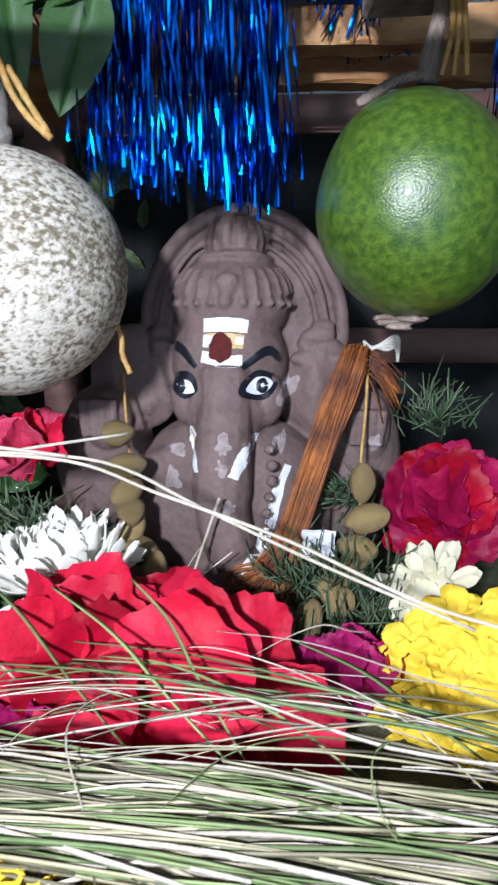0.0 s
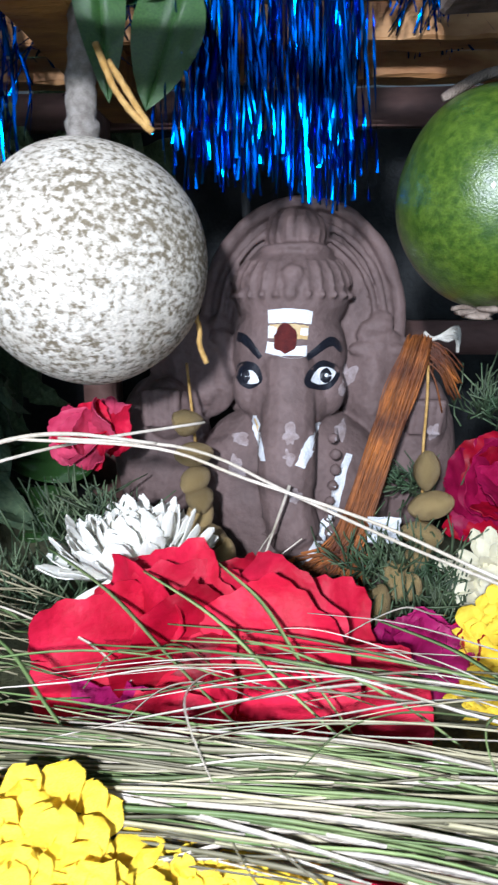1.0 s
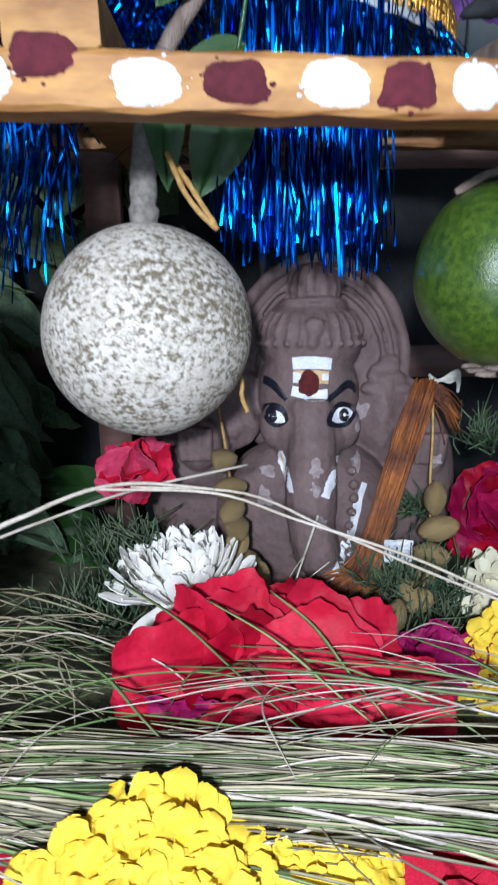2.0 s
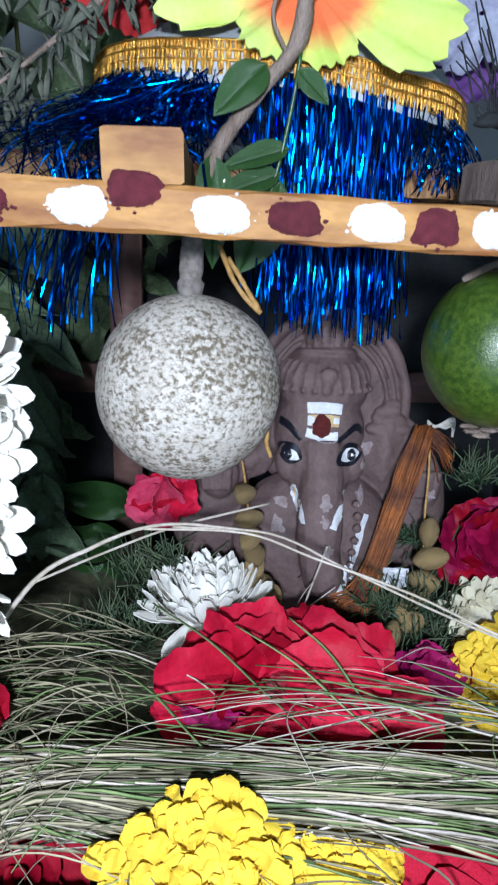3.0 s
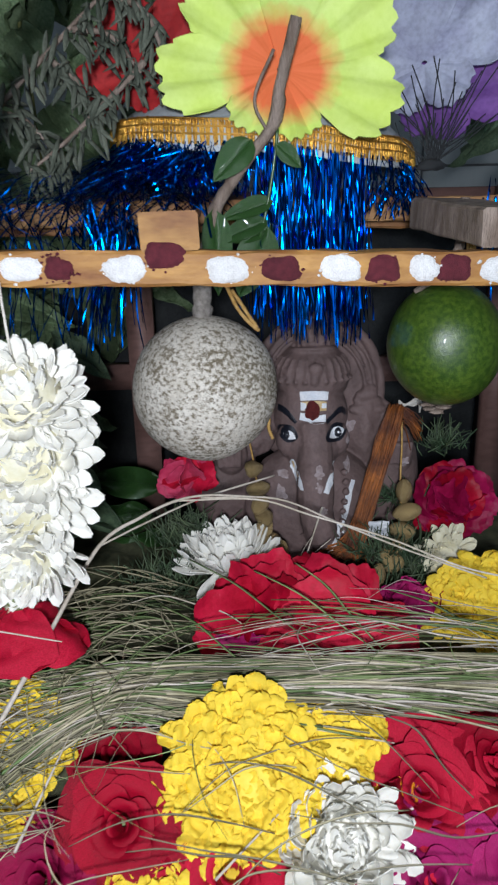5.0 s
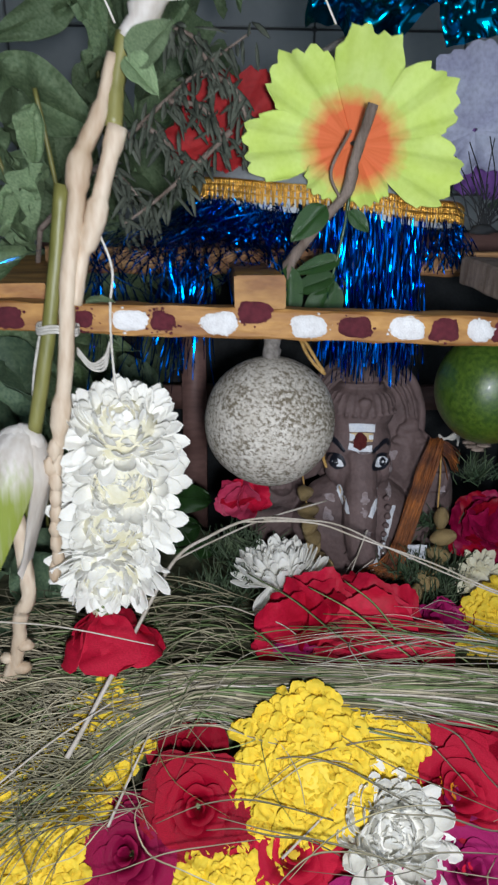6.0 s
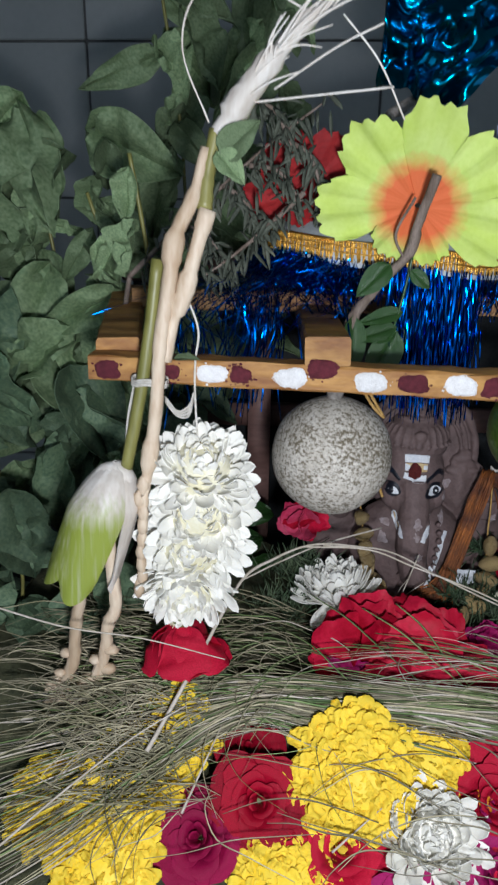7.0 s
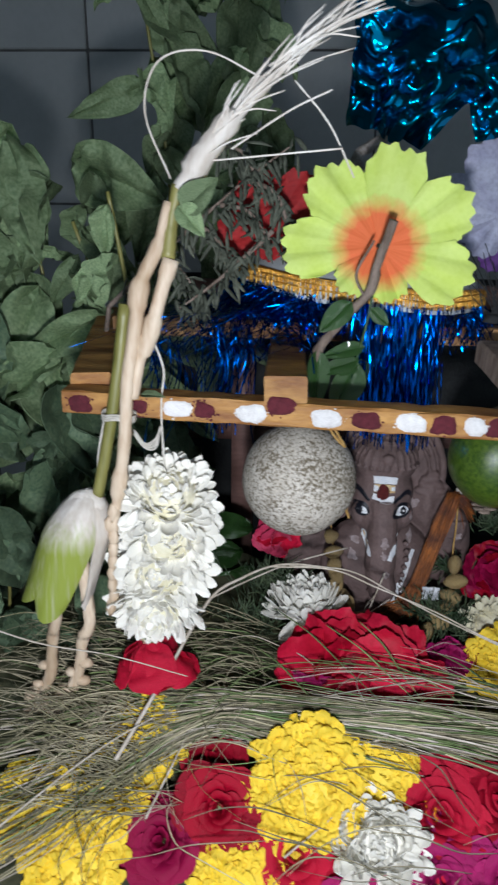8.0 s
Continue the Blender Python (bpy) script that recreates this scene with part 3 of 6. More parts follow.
def idol():
    xc = -0.0115
    bm = bmesh.new()

    def ell(x, y, z, rx, ry, rz, sub=3):
        for p in bmesh.ops.create_icosphere(bm, subdivisions=sub, radius=1)["verts"]:
            p.co = Vector((x + p.co.x * rx, y + p.co.y * ry, z + p.co.z * rz))

    def arch(r, rad, y, a0=-20, a1=200, n=30):
        pts = [(-0.0055 + r * math.cos(radians(a0 + (a1 - a0) * i / n)), y, 0.152 + 1.2 * r * math.sin(radians(a0 + (a1 - a0) * i / n))) for i in range(n + 1)]
        tube(bm, pts, rad, 8)

    ell(-0.006, 0.348, 0.150, 0.05, 0.011, 0.0585, 4)
    arch(0.0478, 0.0034, 0.3425)
    arch(0.04, 0.0018, 0.3385)
    arch(0.0355, 0.0014, 0.338)
    ell(xc + 0.001, 0.3375, 0.167, 0.0282, 0.0255, 0.0232, 4)
    ell(xc + 0.003, 0.341, 0.194, 0.0145, 0.0165, 0.013, 4)
    tube(bm, [(xc + 0.002 + 0.0165 * math.cos(a), 0.3395 - 0.0165 * math.sin(a), 0.1855 + 0.003 * math.sin(a)) for a in np.linspace(0, math.pi, 20)], 0.002, 8)
    for k in range(9):
        a = math.pi * (k + 0.5) / 9
        tube(bm, [(xc + 0.003 + 0.0148 * math.cos(a) * c, 0.341 - 0.0168 * math.sin(a) * c, 0.194 + 0.0131 * q) for c, q in ((0.86, -0.5), (1, 0), (0.86, 0.5), (0.5, 0.86))], 0.001, 6)
    for k in range(13):
        a = math.pi * (k + 0.5) / 13
        tube(bm, [(xc + 0.001 + 0.0295 * math.cos(a) * c, 0.3375 - 0.0263 * math.sin(a) * c, 0.167 + 0.0232 * q) for c, q in ((0.98, 0.15), (0.9, 0.43), (0.74, 0.67))], 0.0009, 6)
        ell(xc + 0.001 + 0.0292 * math.cos(a), 0.3375 - 0.0263 * math.sin(a), 0.1655 + 0.002 * math.sin(a), 0.0021, 0.0016, 0.002, 2)
    ell(xc, 0.3115, 0.1685, 0.0034, 0.0022, 0.0036, 2)
    ell(xc + 0.001, 0.3135, 0.1755, 0.0055, 0.0035, 0.006, 3)
    lumps = random.Random(12)
    for k in range(9):
        ell(xc - 0.02 + 0.0105 * lumps.random(), 0.3205 + 0.002 * lumps.random(), 0.1695 + 0.008 * lumps.random(), 0.0019, 0.0018, 0.0019, 2)
    for s in (-1, 1):
        for i in range(14):
            ell(xc + s * (0.032 + 0.02 * lumps.random()), 0.3345 + lumps.uniform(-0.002, 0.003), 0.104 + 0.052 * lumps.random(), lumps.uniform(0.004, 0.008), 0.004, lumps.uniform(0.003, 0.006), 2)
    ell(xc, 0.333, 0.140, 0.0275, 0.0255, 0.0285, 4)
    ell(xc - 0.0005, 0.318, 0.120, 0.0205, 0.016, 0.022)
    for s in (-1, 1):
        ell(xc + s * 0.0175, 0.3185, 0.1235, 0.0095, 0.009, 0.013)
        ell(xc + s * 0.0165, 0.3165, 0.131, 0.0085, 0.0068, 0.0055)
    tube(bm, smooth_path([(xc, 0.315, 0.137), (xc, 0.309, 0.121), (xc, 0.303, 0.107), (xc - 0.0005, 0.298, 0.09), (xc + 0.0005, 0.2955, 0.072), (xc + 0.005, 0.2945, 0.056), (xc + 0.013, 0.295, 0.046)]), [0.0125] * 12 + [0.0135] * 9 + [0.0125] * 9 + [0.0105] * 7, 14)
    for i in range(7):
        z = 0.108 - 0.008 * i
        tube(bm, [(xc - 0.012, 0.294 - 0.0008 * (7 - i) * -1, z), (xc, 0.2862 + 0.001 * max(0, 3 - i) * 1.6, z - 0.0015), (xc + 0.012, 0.294, z)], 0.0011, 6)
    for s in (-1, 1):
        x = xc + s * 0.047
        for p in bmesh.ops.create_icosphere(bm, subdivisions=3, radius=1)["verts"]:
            p.co = Vector((x + p.co.x * 0.024, 0.338 + p.co.y * 0.009 + 0.003 * math.sin(p.co.x * 6), 0.126 + p.co.z * 0.027 + s * -0.004))
    ell(-0.076, 0.34, 0.086, 0.026, 0.018, 0.042)
    ell(0.05, 0.34, 0.085, 0.0235, 0.017, 0.046)
    ell(-0.071, 0.327, 0.112, 0.0125, 0.011, 0.016)
    ell(0.0545, 0.33, 0.108, 0.011, 0.009, 0.019)
    for k in range(4):
        tube(bm, [(0.047 + 0.0042 * k, 0.3215, 0.101), (0.0475 + 0.0045 * k, 0.3205, 0.118)], 0.0022, 6)
        tube(bm, [(-0.079 + 0.0045 * k, 0.3175, 0.105), (-0.08 + 0.005 * k, 0.3165, 0.123)], 0.0022, 6)
    ell(xc, 0.329, 0.068, 0.052, 0.03, 0.05)
    ell(xc - 0.002, 0.33, 0.027, 0.076, 0.038, 0.021)
    ell(xc - 0.002, 0.335, 0.012, 0.084, 0.042, 0.010)
    for i in range(8):
        z = 0.104 - 0.0072 * i
        ell(xc + 0.0205 + 0.0012 * math.sin(i), 0.3015 - 0.001 * min(i, 5), z, 0.0031, 0.0026, 0.003, 2)
    for rr in (0.026, 0.033):
        tube(bm, [(xc + rr * math.cos(a), 0.306 + 0.012 * abs(math.cos(a)) ** 2, 0.098 + rr * 0.9 * math.sin(a)) for a in np.linspace(math.pi, 2 * math.pi, 20)], 0.0015, 6)
    raw = bpy.data.meshes.new("idol_raw")
    bm.to_mesh(raw)
    bm.free()
    tmp = new("idol_raw", raw)
    r = tmp.modifiers.new("union", "REMESH")
    r.mode, r.voxel_size, r.use_smooth_shade = "VOXEL", 0.0009, True
    s = tmp.modifiers.new("wear", "SMOOTH")
    s.factor, s.iterations = 0.5, 5
    dg = bpy.context.evaluated_depsgraph_get()
    ev = tmp.evaluated_get(dg)
    solid = bpy.data.meshes.new_from_object(ev)
    bpy.data.objects.remove(tmp)
    bm = bmesh.new()
    bm.from_mesh(solid)
    for p in bm.verts:
        p.co += p.normal * (0.0004 * noise.noise(p.co * 160) + 0.0007 * noise.noise(p.co * 45) + 0.0005 * noise.noise(p.co * 90))
    from mathutils.bvhtree import BVHTree

    tree = BVHTree.FromBMesh(bm)

    def patch(f, nu, nv, mi, lift=0.00045):
        grid = []
        for i in range(nu + 1):
            row = []
            for j in range(nv + 1):
                x, z = f(i / nu, j / nv)
                hit = tree.ray_cast(Vector((x, 0.0, z)), Vector((0, 1, 0)))[0]
                y = hit.y if hit else 0.33
                edge = i in (0, nu) or j in (0, nv)
                row.append(bm.verts.new((x, y - (lift if not edge else lift * 0.55), z)))
            grid.append(row)
        for i in range(nu):
            for j in range(nv):
                fc = bm.faces.new((grid[i][j], grid[i + 1][j], grid[i + 1][j + 1], grid[i][j + 1]))
                fc.material_index, fc.smooth = mi, True

    def disc(x, z, rx, rz, mi, rag=0.08, lift=0.00045, tilt=0.0, lemon=0.0):
        o = random.random() * 60

        def f(u, v):
            a = 2 * math.pi * u
            e = v * (1 + rag * noise.noise((math.cos(a) * 1.6 + o, math.sin(a) * 1.6, o)))
            px, pz = rx * e * math.cos(a), rz * e * math.sin(a) * (1 - lemon * abs(math.cos(a)) ** 2)
            return x + px * math.cos(tilt) - pz * math.sin(tilt), z + px * math.sin(tilt) + pz * math.cos(tilt)

        patch(f, 28, 4, mi, lift)

    def stroke(pts, widths, mi, lift=0.00045, rag=0.12):
        path = smooth_path([(a, 0, b) for a, b in pts], 8)
        o = random.random() * 50

        def f(u, v):
            i = u * (len(path) - 1)
            k = min(int(i), len(path) - 2)
            p = path[k].lerp(path[k + 1], i - k)
            d = (path[k + 1] - path[k]).normalized()
            w = np.interp(u, np.linspace(0, 1, len(widths)), widths) * (1 + rag * noise.noise((u * 9 + o, v * 3, o)))
            q = p + Vector((d.z, 0, -d.x)) * (v - 0.5) * w
            return q.x, q.z

        patch(f, 26, 4, mi, lift)

    W, B, S, K, C = 1, 2, 3, 4, 5
    # forehead mark: three white bars, sandal paste between, a red dot over them
    stroke([(-0.0213, 0.1575), (-0.011, 0.158), (-0.0013, 0.157)], [0.0058, 0.0062, 0.0058], W)
    stroke([(-0.0205, 0.151), (-0.011, 0.1512), (-0.003, 0.1505)], [0.006, 0.0065, 0.006], S, 0.0004)
    stroke([(-0.0212, 0.1508), (-0.0195, 0.1508), (-0.0172, 0.151)], [0.0055, 0.005, 0.004], W, 0.0007)
    stroke([(-0.0065, 0.1512), (-0.0048, 0.151), (-0.003, 0.151)], [0.003, 0.0035, 0.003], W, 0.0007)
    stroke([(-0.0218, 0.1442), (-0.012, 0.1425), (-0.0036, 0.1425)], [0.0052, 0.005, 0.0048], W)
    disc(-0.0134, 0.1478, 0.0054, 0.0062, K, 0.35, 0.001)
    # brows and eyes
    stroke([(-0.0362, 0.1475), (-0.0315, 0.1465), (-0.0245, 0.1392)], [0.0042, 0.0044, 0.0024], B)
    stroke([(0.0133, 0.141), (0.0075, 0.146), (-0.0035, 0.1395)], [0.002, 0.0044, 0.0026], B)
    disc(-0.0302, 0.1312, 0.0068, 0.0062, B, 0.1, 0.0004, -0.25, 0.35)
    disc(0.0038, 0.1312, 0.0085, 0.0066, B, 0.1, 0.0004, 0.2, 0.35)
    disc(-0.0293, 0.1302, 0.0045, 0.0032, W, 0.1, 0.0008, -0.3, 0.55)
    disc(0.0042, 0.1312, 0.0058, 0.004, W, 0.08, 0.0008, 0.2, 0.5)
    disc(-0.0312, 0.1308, 0.0021, 0.0033, B, 0.08, 0.0012)
    disc(0.0052, 0.1312, 0.0029, 0.0034, B, 0.05, 0.0012)
    disc(0.0055, 0.1316, 0.0009, 0.001, W, 0.05, 0.0015)
    # tusks, chalky smudges, and the sacred thread
    stroke([(-0.0272, 0.1125), (-0.026, 0.1065), (-0.0225, 0.0958)], [0.0018, 0.0048, 0.0024], W, rag=0.3)
    stroke([(-0.0272, 0.111), (-0.0257, 0.106), (-0.0245, 0.1035)], [0.001, 0.0016, 0.001], S, 0.0008)
    stroke([(0.003, 0.1092), (-0.002, 0.1025), (-0.006, 0.0945)], [0.002, 0.0062, 0.0042], W, rag=0.3)
    stroke([(0.0172, 0.0945), (0.0125, 0.083), (0.0085, 0.0665), (0.0025, 0.0555), (-0.003, 0.047)], [0.003, 0.0055, 0.005, 0.0075, 0.004], W, rag=0.3)
    for x, z, a, b in ((0.0165, 0.128, 0.0048, 0.0062), (-0.0105, 0.108, 0.0035, 0.0042), (-0.0082, 0.082, 0.0032, 0.0032), (-0.0335, 0.101, 0.004, 0.0024), (0.0135, 0.104, 0.003, 0.004), (0.0575, 0.103, 0.003, 0.004), (-0.002, 0.052, 0.004, 0.004), (-0.036, 0.088, 0.004, 0.005), (-0.011, 0.099, 0.0026, 0.003)):
        disc(x, z, a, b, C, 0.7, 0.0003)
    me = bpy.data.meshes.new("clay_idol")
    base = pose(xc, 0.335, 0.004)
    bm.transform(base.inverted())
    bm.to_mesh(me)
    bm.free()
    for m in (CLAY, WHITE_PAINT, BLACK_PAINT, SANDAL, KUMKUM, CHALK_SMUDGE):
        me.materials.append(m)
    me.shade_smooth()
    ob = piece("clay_idol", me, None, base)
    tagged(ob, "seated elephant-headed idol of brown clay with white painted marks", "statue")


idol()


def pedestal():
    bm = bmesh.new()
    box(bm, -0.11, 0.085, 0.285, 0.4, -0.041, 0.006, 0.003)
    ob = part("plank_seat", bm, ROSEWOOD, None)
    tagged(ob, "low wooden plank seat under the clay idol", "plank")


pedestal()

# ---- flowers ----


def petal_mesh(name, material, width, curl, cup, tipshape=0.8, wave=0.0, thick=0.02, nu=4, nv=9):
    """A unit petal along +y from the origin, cupped across and curling up towards its tip."""
    s = random.random() * 70

    def f(u, v):
        w = width * 0.5 * (0.22 + 0.78 * math.sin(math.pi * (0.08 + 0.5 * v**tipshape))) * math.sqrt(max(0.03, 1 - max(0, (v - 0.72) / 0.28) ** 2.4))
        a = (u - 0.5) * 2
        y, z = v * math.cos(curl * v), v * math.sin(curl * v)
        z += cup * w * a * a + wave * noise.noise((a * 1.3 + s, v * 3, s))
        return (a * w, y, z)

    v, fc = sheet(f, nu, nv, thick)
    return mesh_of(name, v, fc, material)


def petal_set(material, width, cup, wave=0.0, n=6, curls=(-0.15, 0.7), thick=0.02, tipshape=0.8):
    return [petal_mesh("petal", material, width * random.uniform(0.85, 1.15), random.uniform(*curls), cup, tipshape, wave, thick) for _ in range(n)]


P_WHITE = petal_set(WHITEPETAL, 0.25, 0.3, 0.06, 8, thick=0.014, tipshape=0.62)
P_CREAM = petal_set(CREAM, 0.28, 0.5, 0.08, thick=0.014)
P_YELLOW = petal_set(YELLOW, 0.84, 0.16, 0.3, 12, thick=0.016, curls=(-0.5, 0.25), tipshape=0.6)
P_ORANGE = petal_set(ORANGE, 0.85, 0.14, 0.16, 5, thick=0.03, curls=(-0.5, 0.25), tipshape=0.6)


def bloom(parent, m, radius, petals, count, e0, e1, part_name="petal", spread=0.12, short=0.6, jitter=0.14):
    """Lays petals in a spiral: the innermost at elevation e1, the outermost at e0 (degrees)."""
    for i in range(count):
        k = (i + 0.5) / count
        a = i * 2.39996 + random.uniform(-jitter, jitter)
        el = radians(e1 + (e0 - e1) * k**0.8 + random.uniform(-9, 9))
        s = radius * (short + (1 - short) * k) * random.uniform(0.88, 1.1)
        base = Vector((math.cos(a), math.sin(a), 0)) * radius * spread * k**0.5
        local = Matrix.Translation(base) @ Matrix.Rotation(a - math.pi / 2, 4, "Z") @ Matrix.Rotation(el, 4, "X") @ Matrix.Rotation(random.uniform(-0.35, 0.35), 4, "Y") @ Matrix.Diagonal((s, s, s, 1))
        piece(part_name, random.choice(petals), parent, m @ local)


def ruffle(parent, m, radius, petals, count, size=0.25):
    """A dense low dome of short blunt petals, each overlapping the next ring."""
    for i in range(count):
        k = (i + 0.5) / count
        a = i * 2.39996 + random.uniform(-0.25, 0.25)
        el = radians(46 - 42 * k**0.9 + random.uniform(-18, 18))
        s = radius * size * random.uniform(0.65, 1.3) * (0.8 + 0.3 * k)
        r = radius * 0.83 * k**0.5
        base = Vector((r * math.cos(a), r * math.sin(a), radius * 0.3 * math.sqrt(1 - 0.92 * k)))
        local = Matrix.Translation(base) @ Matrix.Rotation(a - math.pi / 2 + random.uniform(-0.5, 0.5), 4, "Z") @ Matrix.Rotation(el, 4, "X") @ Matrix.Rotation(random.uniform(-0.4, 0.4), 4, "Y") @ Matrix.Diagonal((s, s, s, 1))
        piece("petal", random.choice(petals), parent, m @ local)


def calyx(parent, m, r, depth):
    bm = bmesh.new()
    blob(bm, m @ Vector((0, 0, -depth * 0.3)), r, (1, 1, 0.8), 0.3, 2, 2.5, m.to_3x3())
    for k in range(9):
        a = k * 0.7
        p = [m @ Vector((r * math.cos(a) * q, r * math.sin(a) * q, z * depth)) for q, z in ((0.5, -0.9), (1.05, -0.3), (1.4, 0.25))]
        sp = bmesh.new()
        tube(sp, p, [r * 0.3, r * 0.32, r * 0.1], 6)
        part("sepal", sp, CALYX, parent)
    tube(bm, [m @ Vector((0, 0, -0.5 * depth)), m @ Vector((0.002, 0.001, -1.5 * depth)), m @ Vector((0.004, 0, -2.6 * depth))], r * 0.3, 7)
    part("calyx", bm, CALYX, parent, "green calyx and cut stem")


def mum(center, normal, radius, petals, count, label, name="chrysanthemum", e0=-5, e1=85, spin=0.0, spread=0.12, short=0.6, with_calyx=True, group="flowers on the altar"):
    t = thing(name, center, label, "flower", group)
    m = facing(center, normal, spin)
    if not with_calyx:
        ruffle(t, m, radius, petals, int(count * 1.6))
    else:
        bloom(t, m, radius, petals, count, e0, e1, spread=spread, short=short)
    bm = bmesh.new()
    if with_calyx:
        calyx(t, m, radius * 0.22, radius * 0.25)
        blob(bm, m @ Vector((0, 0, 0.2 * radius)), radius * 0.45, (1, 1, 0.7), 0.15, 3, 3, m.to_3x3())
    else:
        blob(bm, m @ Vector((0, 0, 0.035 * radius)), radius * 0.9, (1, 1, 0.36), 0.08, 3, 2, m.to_3x3())
    part("heart", bm, petals[0].materials[0], t)
    return t


def rose_petals(material, open_=0.5, n=6):
    """Petals of a rose on a unit bloom: each hugs the cup, flares and rolls back at its rim."""
    out = []
    for _ in range(n):
        s = random.random() * 80

        def f(u, v):
            a = (u - 0.5) * 2
            top = 1 - 0.13 * a**4 + 0.07 * noise.noise((a * 2 + s, 1, s))
            h = v * top
            ang = a * 1.2 * (0.55 + 0.45 * math.sin(math.pi * min(1, 0.15 + v * 0.7)))
            r = 0.3 + 0.7 * h ** (1.2 - 0.5 * open_) + (0.35 * max(0, h - 0.72) ** 1.2 * 2)
            r += 0.06 * noise.noise((a * 2.5 + s, v * 3, s + 5))
            zz = 1.05 * h * (1 - 0.35 * open_) - 0.9 * max(0, h - 0.75) ** 1.3 + 0.05 * noise.noise((a * 3, v * 4, s))
            return (r * math.sin(ang), r * math.cos(ang), zz)

        v, fc = sheet(f, 10, 9, 0.018)
        out.append(mesh_of("petal", v, fc, material))
    return out


R_RED, R_CRIM, R_MAG, R_DUSK = rose_petals(RED), rose_petals(CRIMSON, 0.3), rose_petals(MAGENTA), rose_petals(DUSK)
FLAT_RED = petal_set(RED, 0.95, 0.22, 0.2, 7, (-0.2, 0.5), 0.012, 0.6)
FLAT_MAG = petal_set(MAGENTA, 0.95, 0.22, 0.2, 4, (-0.2, 0.5), 0.012, 0.6)
FLAT_CRIM = petal_set(CRIMSON, 0.95, 0.22, 0.2, 5, (-0.2, 0.5), 0.012, 0.6)


def rose(center, normal, radius, petals, label, count=17, parent=None, deep=1.0, flat=None, inner=0.16):
    t = parent or thing("rose", center, label, "flower", "flowers on the altar")
    m = facing(center, normal, random.random() * 6)
    for i in range(count):
        k = i / (count - 1)
        r = radius * (inner + (1 - inner) * k**0.9)
        tilt = radians(6 - 26 * k)
        h = radius * (0.62 + 0.3 * k) * deep
        a = i * 2.39996
        local = Matrix.Rotation(a, 4, "Z") @ Matrix.Rotation(tilt, 4, "X") @ Matrix.Translation((0, -0.1 * r, -0.12 * radius * k)) @ Matrix.Diagonal((r, r, h, 1))
        piece("petal", random.choice(petals), t, m @ local)
    if flat:
        bloom(t, m, radius * 1.25, flat, 7, -14, 4, spread=0.3, short=0.85)
    bm = bmesh.new()
    blob(bm, m @ Vector((0, 0, -0.3 * radius)), radius * 0.3, (1, 1, 0.6), 0.2, 2, 2, m.to_3x3())
    part("calyx", bm, CALYX, t)
    return t




def crumpled_petal(t, origin, c, w, turn, rnd, material):
    """A broad limp petal about c, 1.1 w across, with creases and an uneven rim."""
    s = rnd.random() * 90
    fold, q0 = rnd.uniform(-0.55, 0.4), rnd.uniform(-0.4, 0.4)
    dent = rnd.uniform(-3.1, 3.1)

    def f(u, v):
        q, p = (u - 0.5) * 2, (v - 0.5) * 2
        rr = 1 + 0.2 * noise.noise((q * 1.5 + s, p * 1.5, s)) + 0.08 * noise.noise((q * 5 + s, p * 5, s))
        rr -= 0.16 * math.exp(-((math.atan2(p, q) - dent) / 0.25) ** 2) * min(1, q * q + p * p)
        x, y = q * math.sqrt(1 - 0.25 * p * p) * rr, p * math.sqrt(1 - 0.25 * q * q) * rr
        rim = max(0, math.hypot(x, y) - 0.6)
        z = fold * abs(x - q0) + 0.1 * noise.noise((x * 1.3 + s, y * 1.3, s)) + 0.12 * abs(noise.noise((x * 1.6 + s, y * 0.9, s + 4)))
        z += 0.05 * abs(noise.noise((x * 5 + s, y * 1.8, s + 8))) + 0.35 * rim * noise.noise((x * 3.5 + s, y * 3.5, s + 3)) - 0.15 * max(0, y - 0.5)
        return turn @ (Vector((x, y, z)) * w * 0.56) + c - origin

    v, fc = sheet(f, 16, 16, 0.0004)
    piece("petal", mesh_of("petal", v, fc, material), t, Matrix.Translation(origin))


def crushed_rose():
    """The broad red rose pressed open under the grass: large folded petals, each its own."""
    o = Vector((-0.04, 0.205, 0.04))
    t = thing("rose", o, "large bright red rose with crumpled open petals under grass blades", "flower", "flowers on the altar")
    rnd = random.Random(41)
    n = 0
    for y, z, xs, w in ((0.228, 0.068, (-0.062, -0.04), 0.042), (0.217, 0.064, (-0.074, -0.052, -0.03, -0.008), 0.046), (0.207, 0.056, (-0.082, -0.058, -0.034, -0.01, 0.01), 0.047), (0.197, 0.047, (-0.084, -0.06, -0.036, -0.012, 0.012), 0.046), (0.187, 0.039, (-0.08, -0.056, -0.03, -0.004, 0.018), 0.043), (0.177, 0.03, (-0.074, -0.048, -0.022, 0.004), 0.04)):
        for x in [-0.027 + 0.85 * (p + 0.036) for p in xs]:
            c = Vector((x + rnd.uniform(-0.007, 0.007), y + rnd.uniform(-0.005, 0.005), z - 0.008 - 0.6 * max(0, x + 0.026) - 0.4 * max(0, -0.058 - x)))
            turn = Matrix.Rotation(rnd.uniform(-0.6, 0.6), 3, "Z") @ Matrix.Rotation(radians(90) - 0.5 + rnd.uniform(-0.6, 0.3), 3, "X") @ Matrix.Rotation(rnd.uniform(-1.8, 1.8), 3, "Z")
            n += 1
            # Every sixth petal is crimson, a darker colour in place of shaded folds.
            crumpled_petal(t, o, c, w * rnd.uniform(0.72, 1.1), turn, rnd, MAGENTA if n in (17, 22) else CRIMSON if n % 6 == 2 else RED)


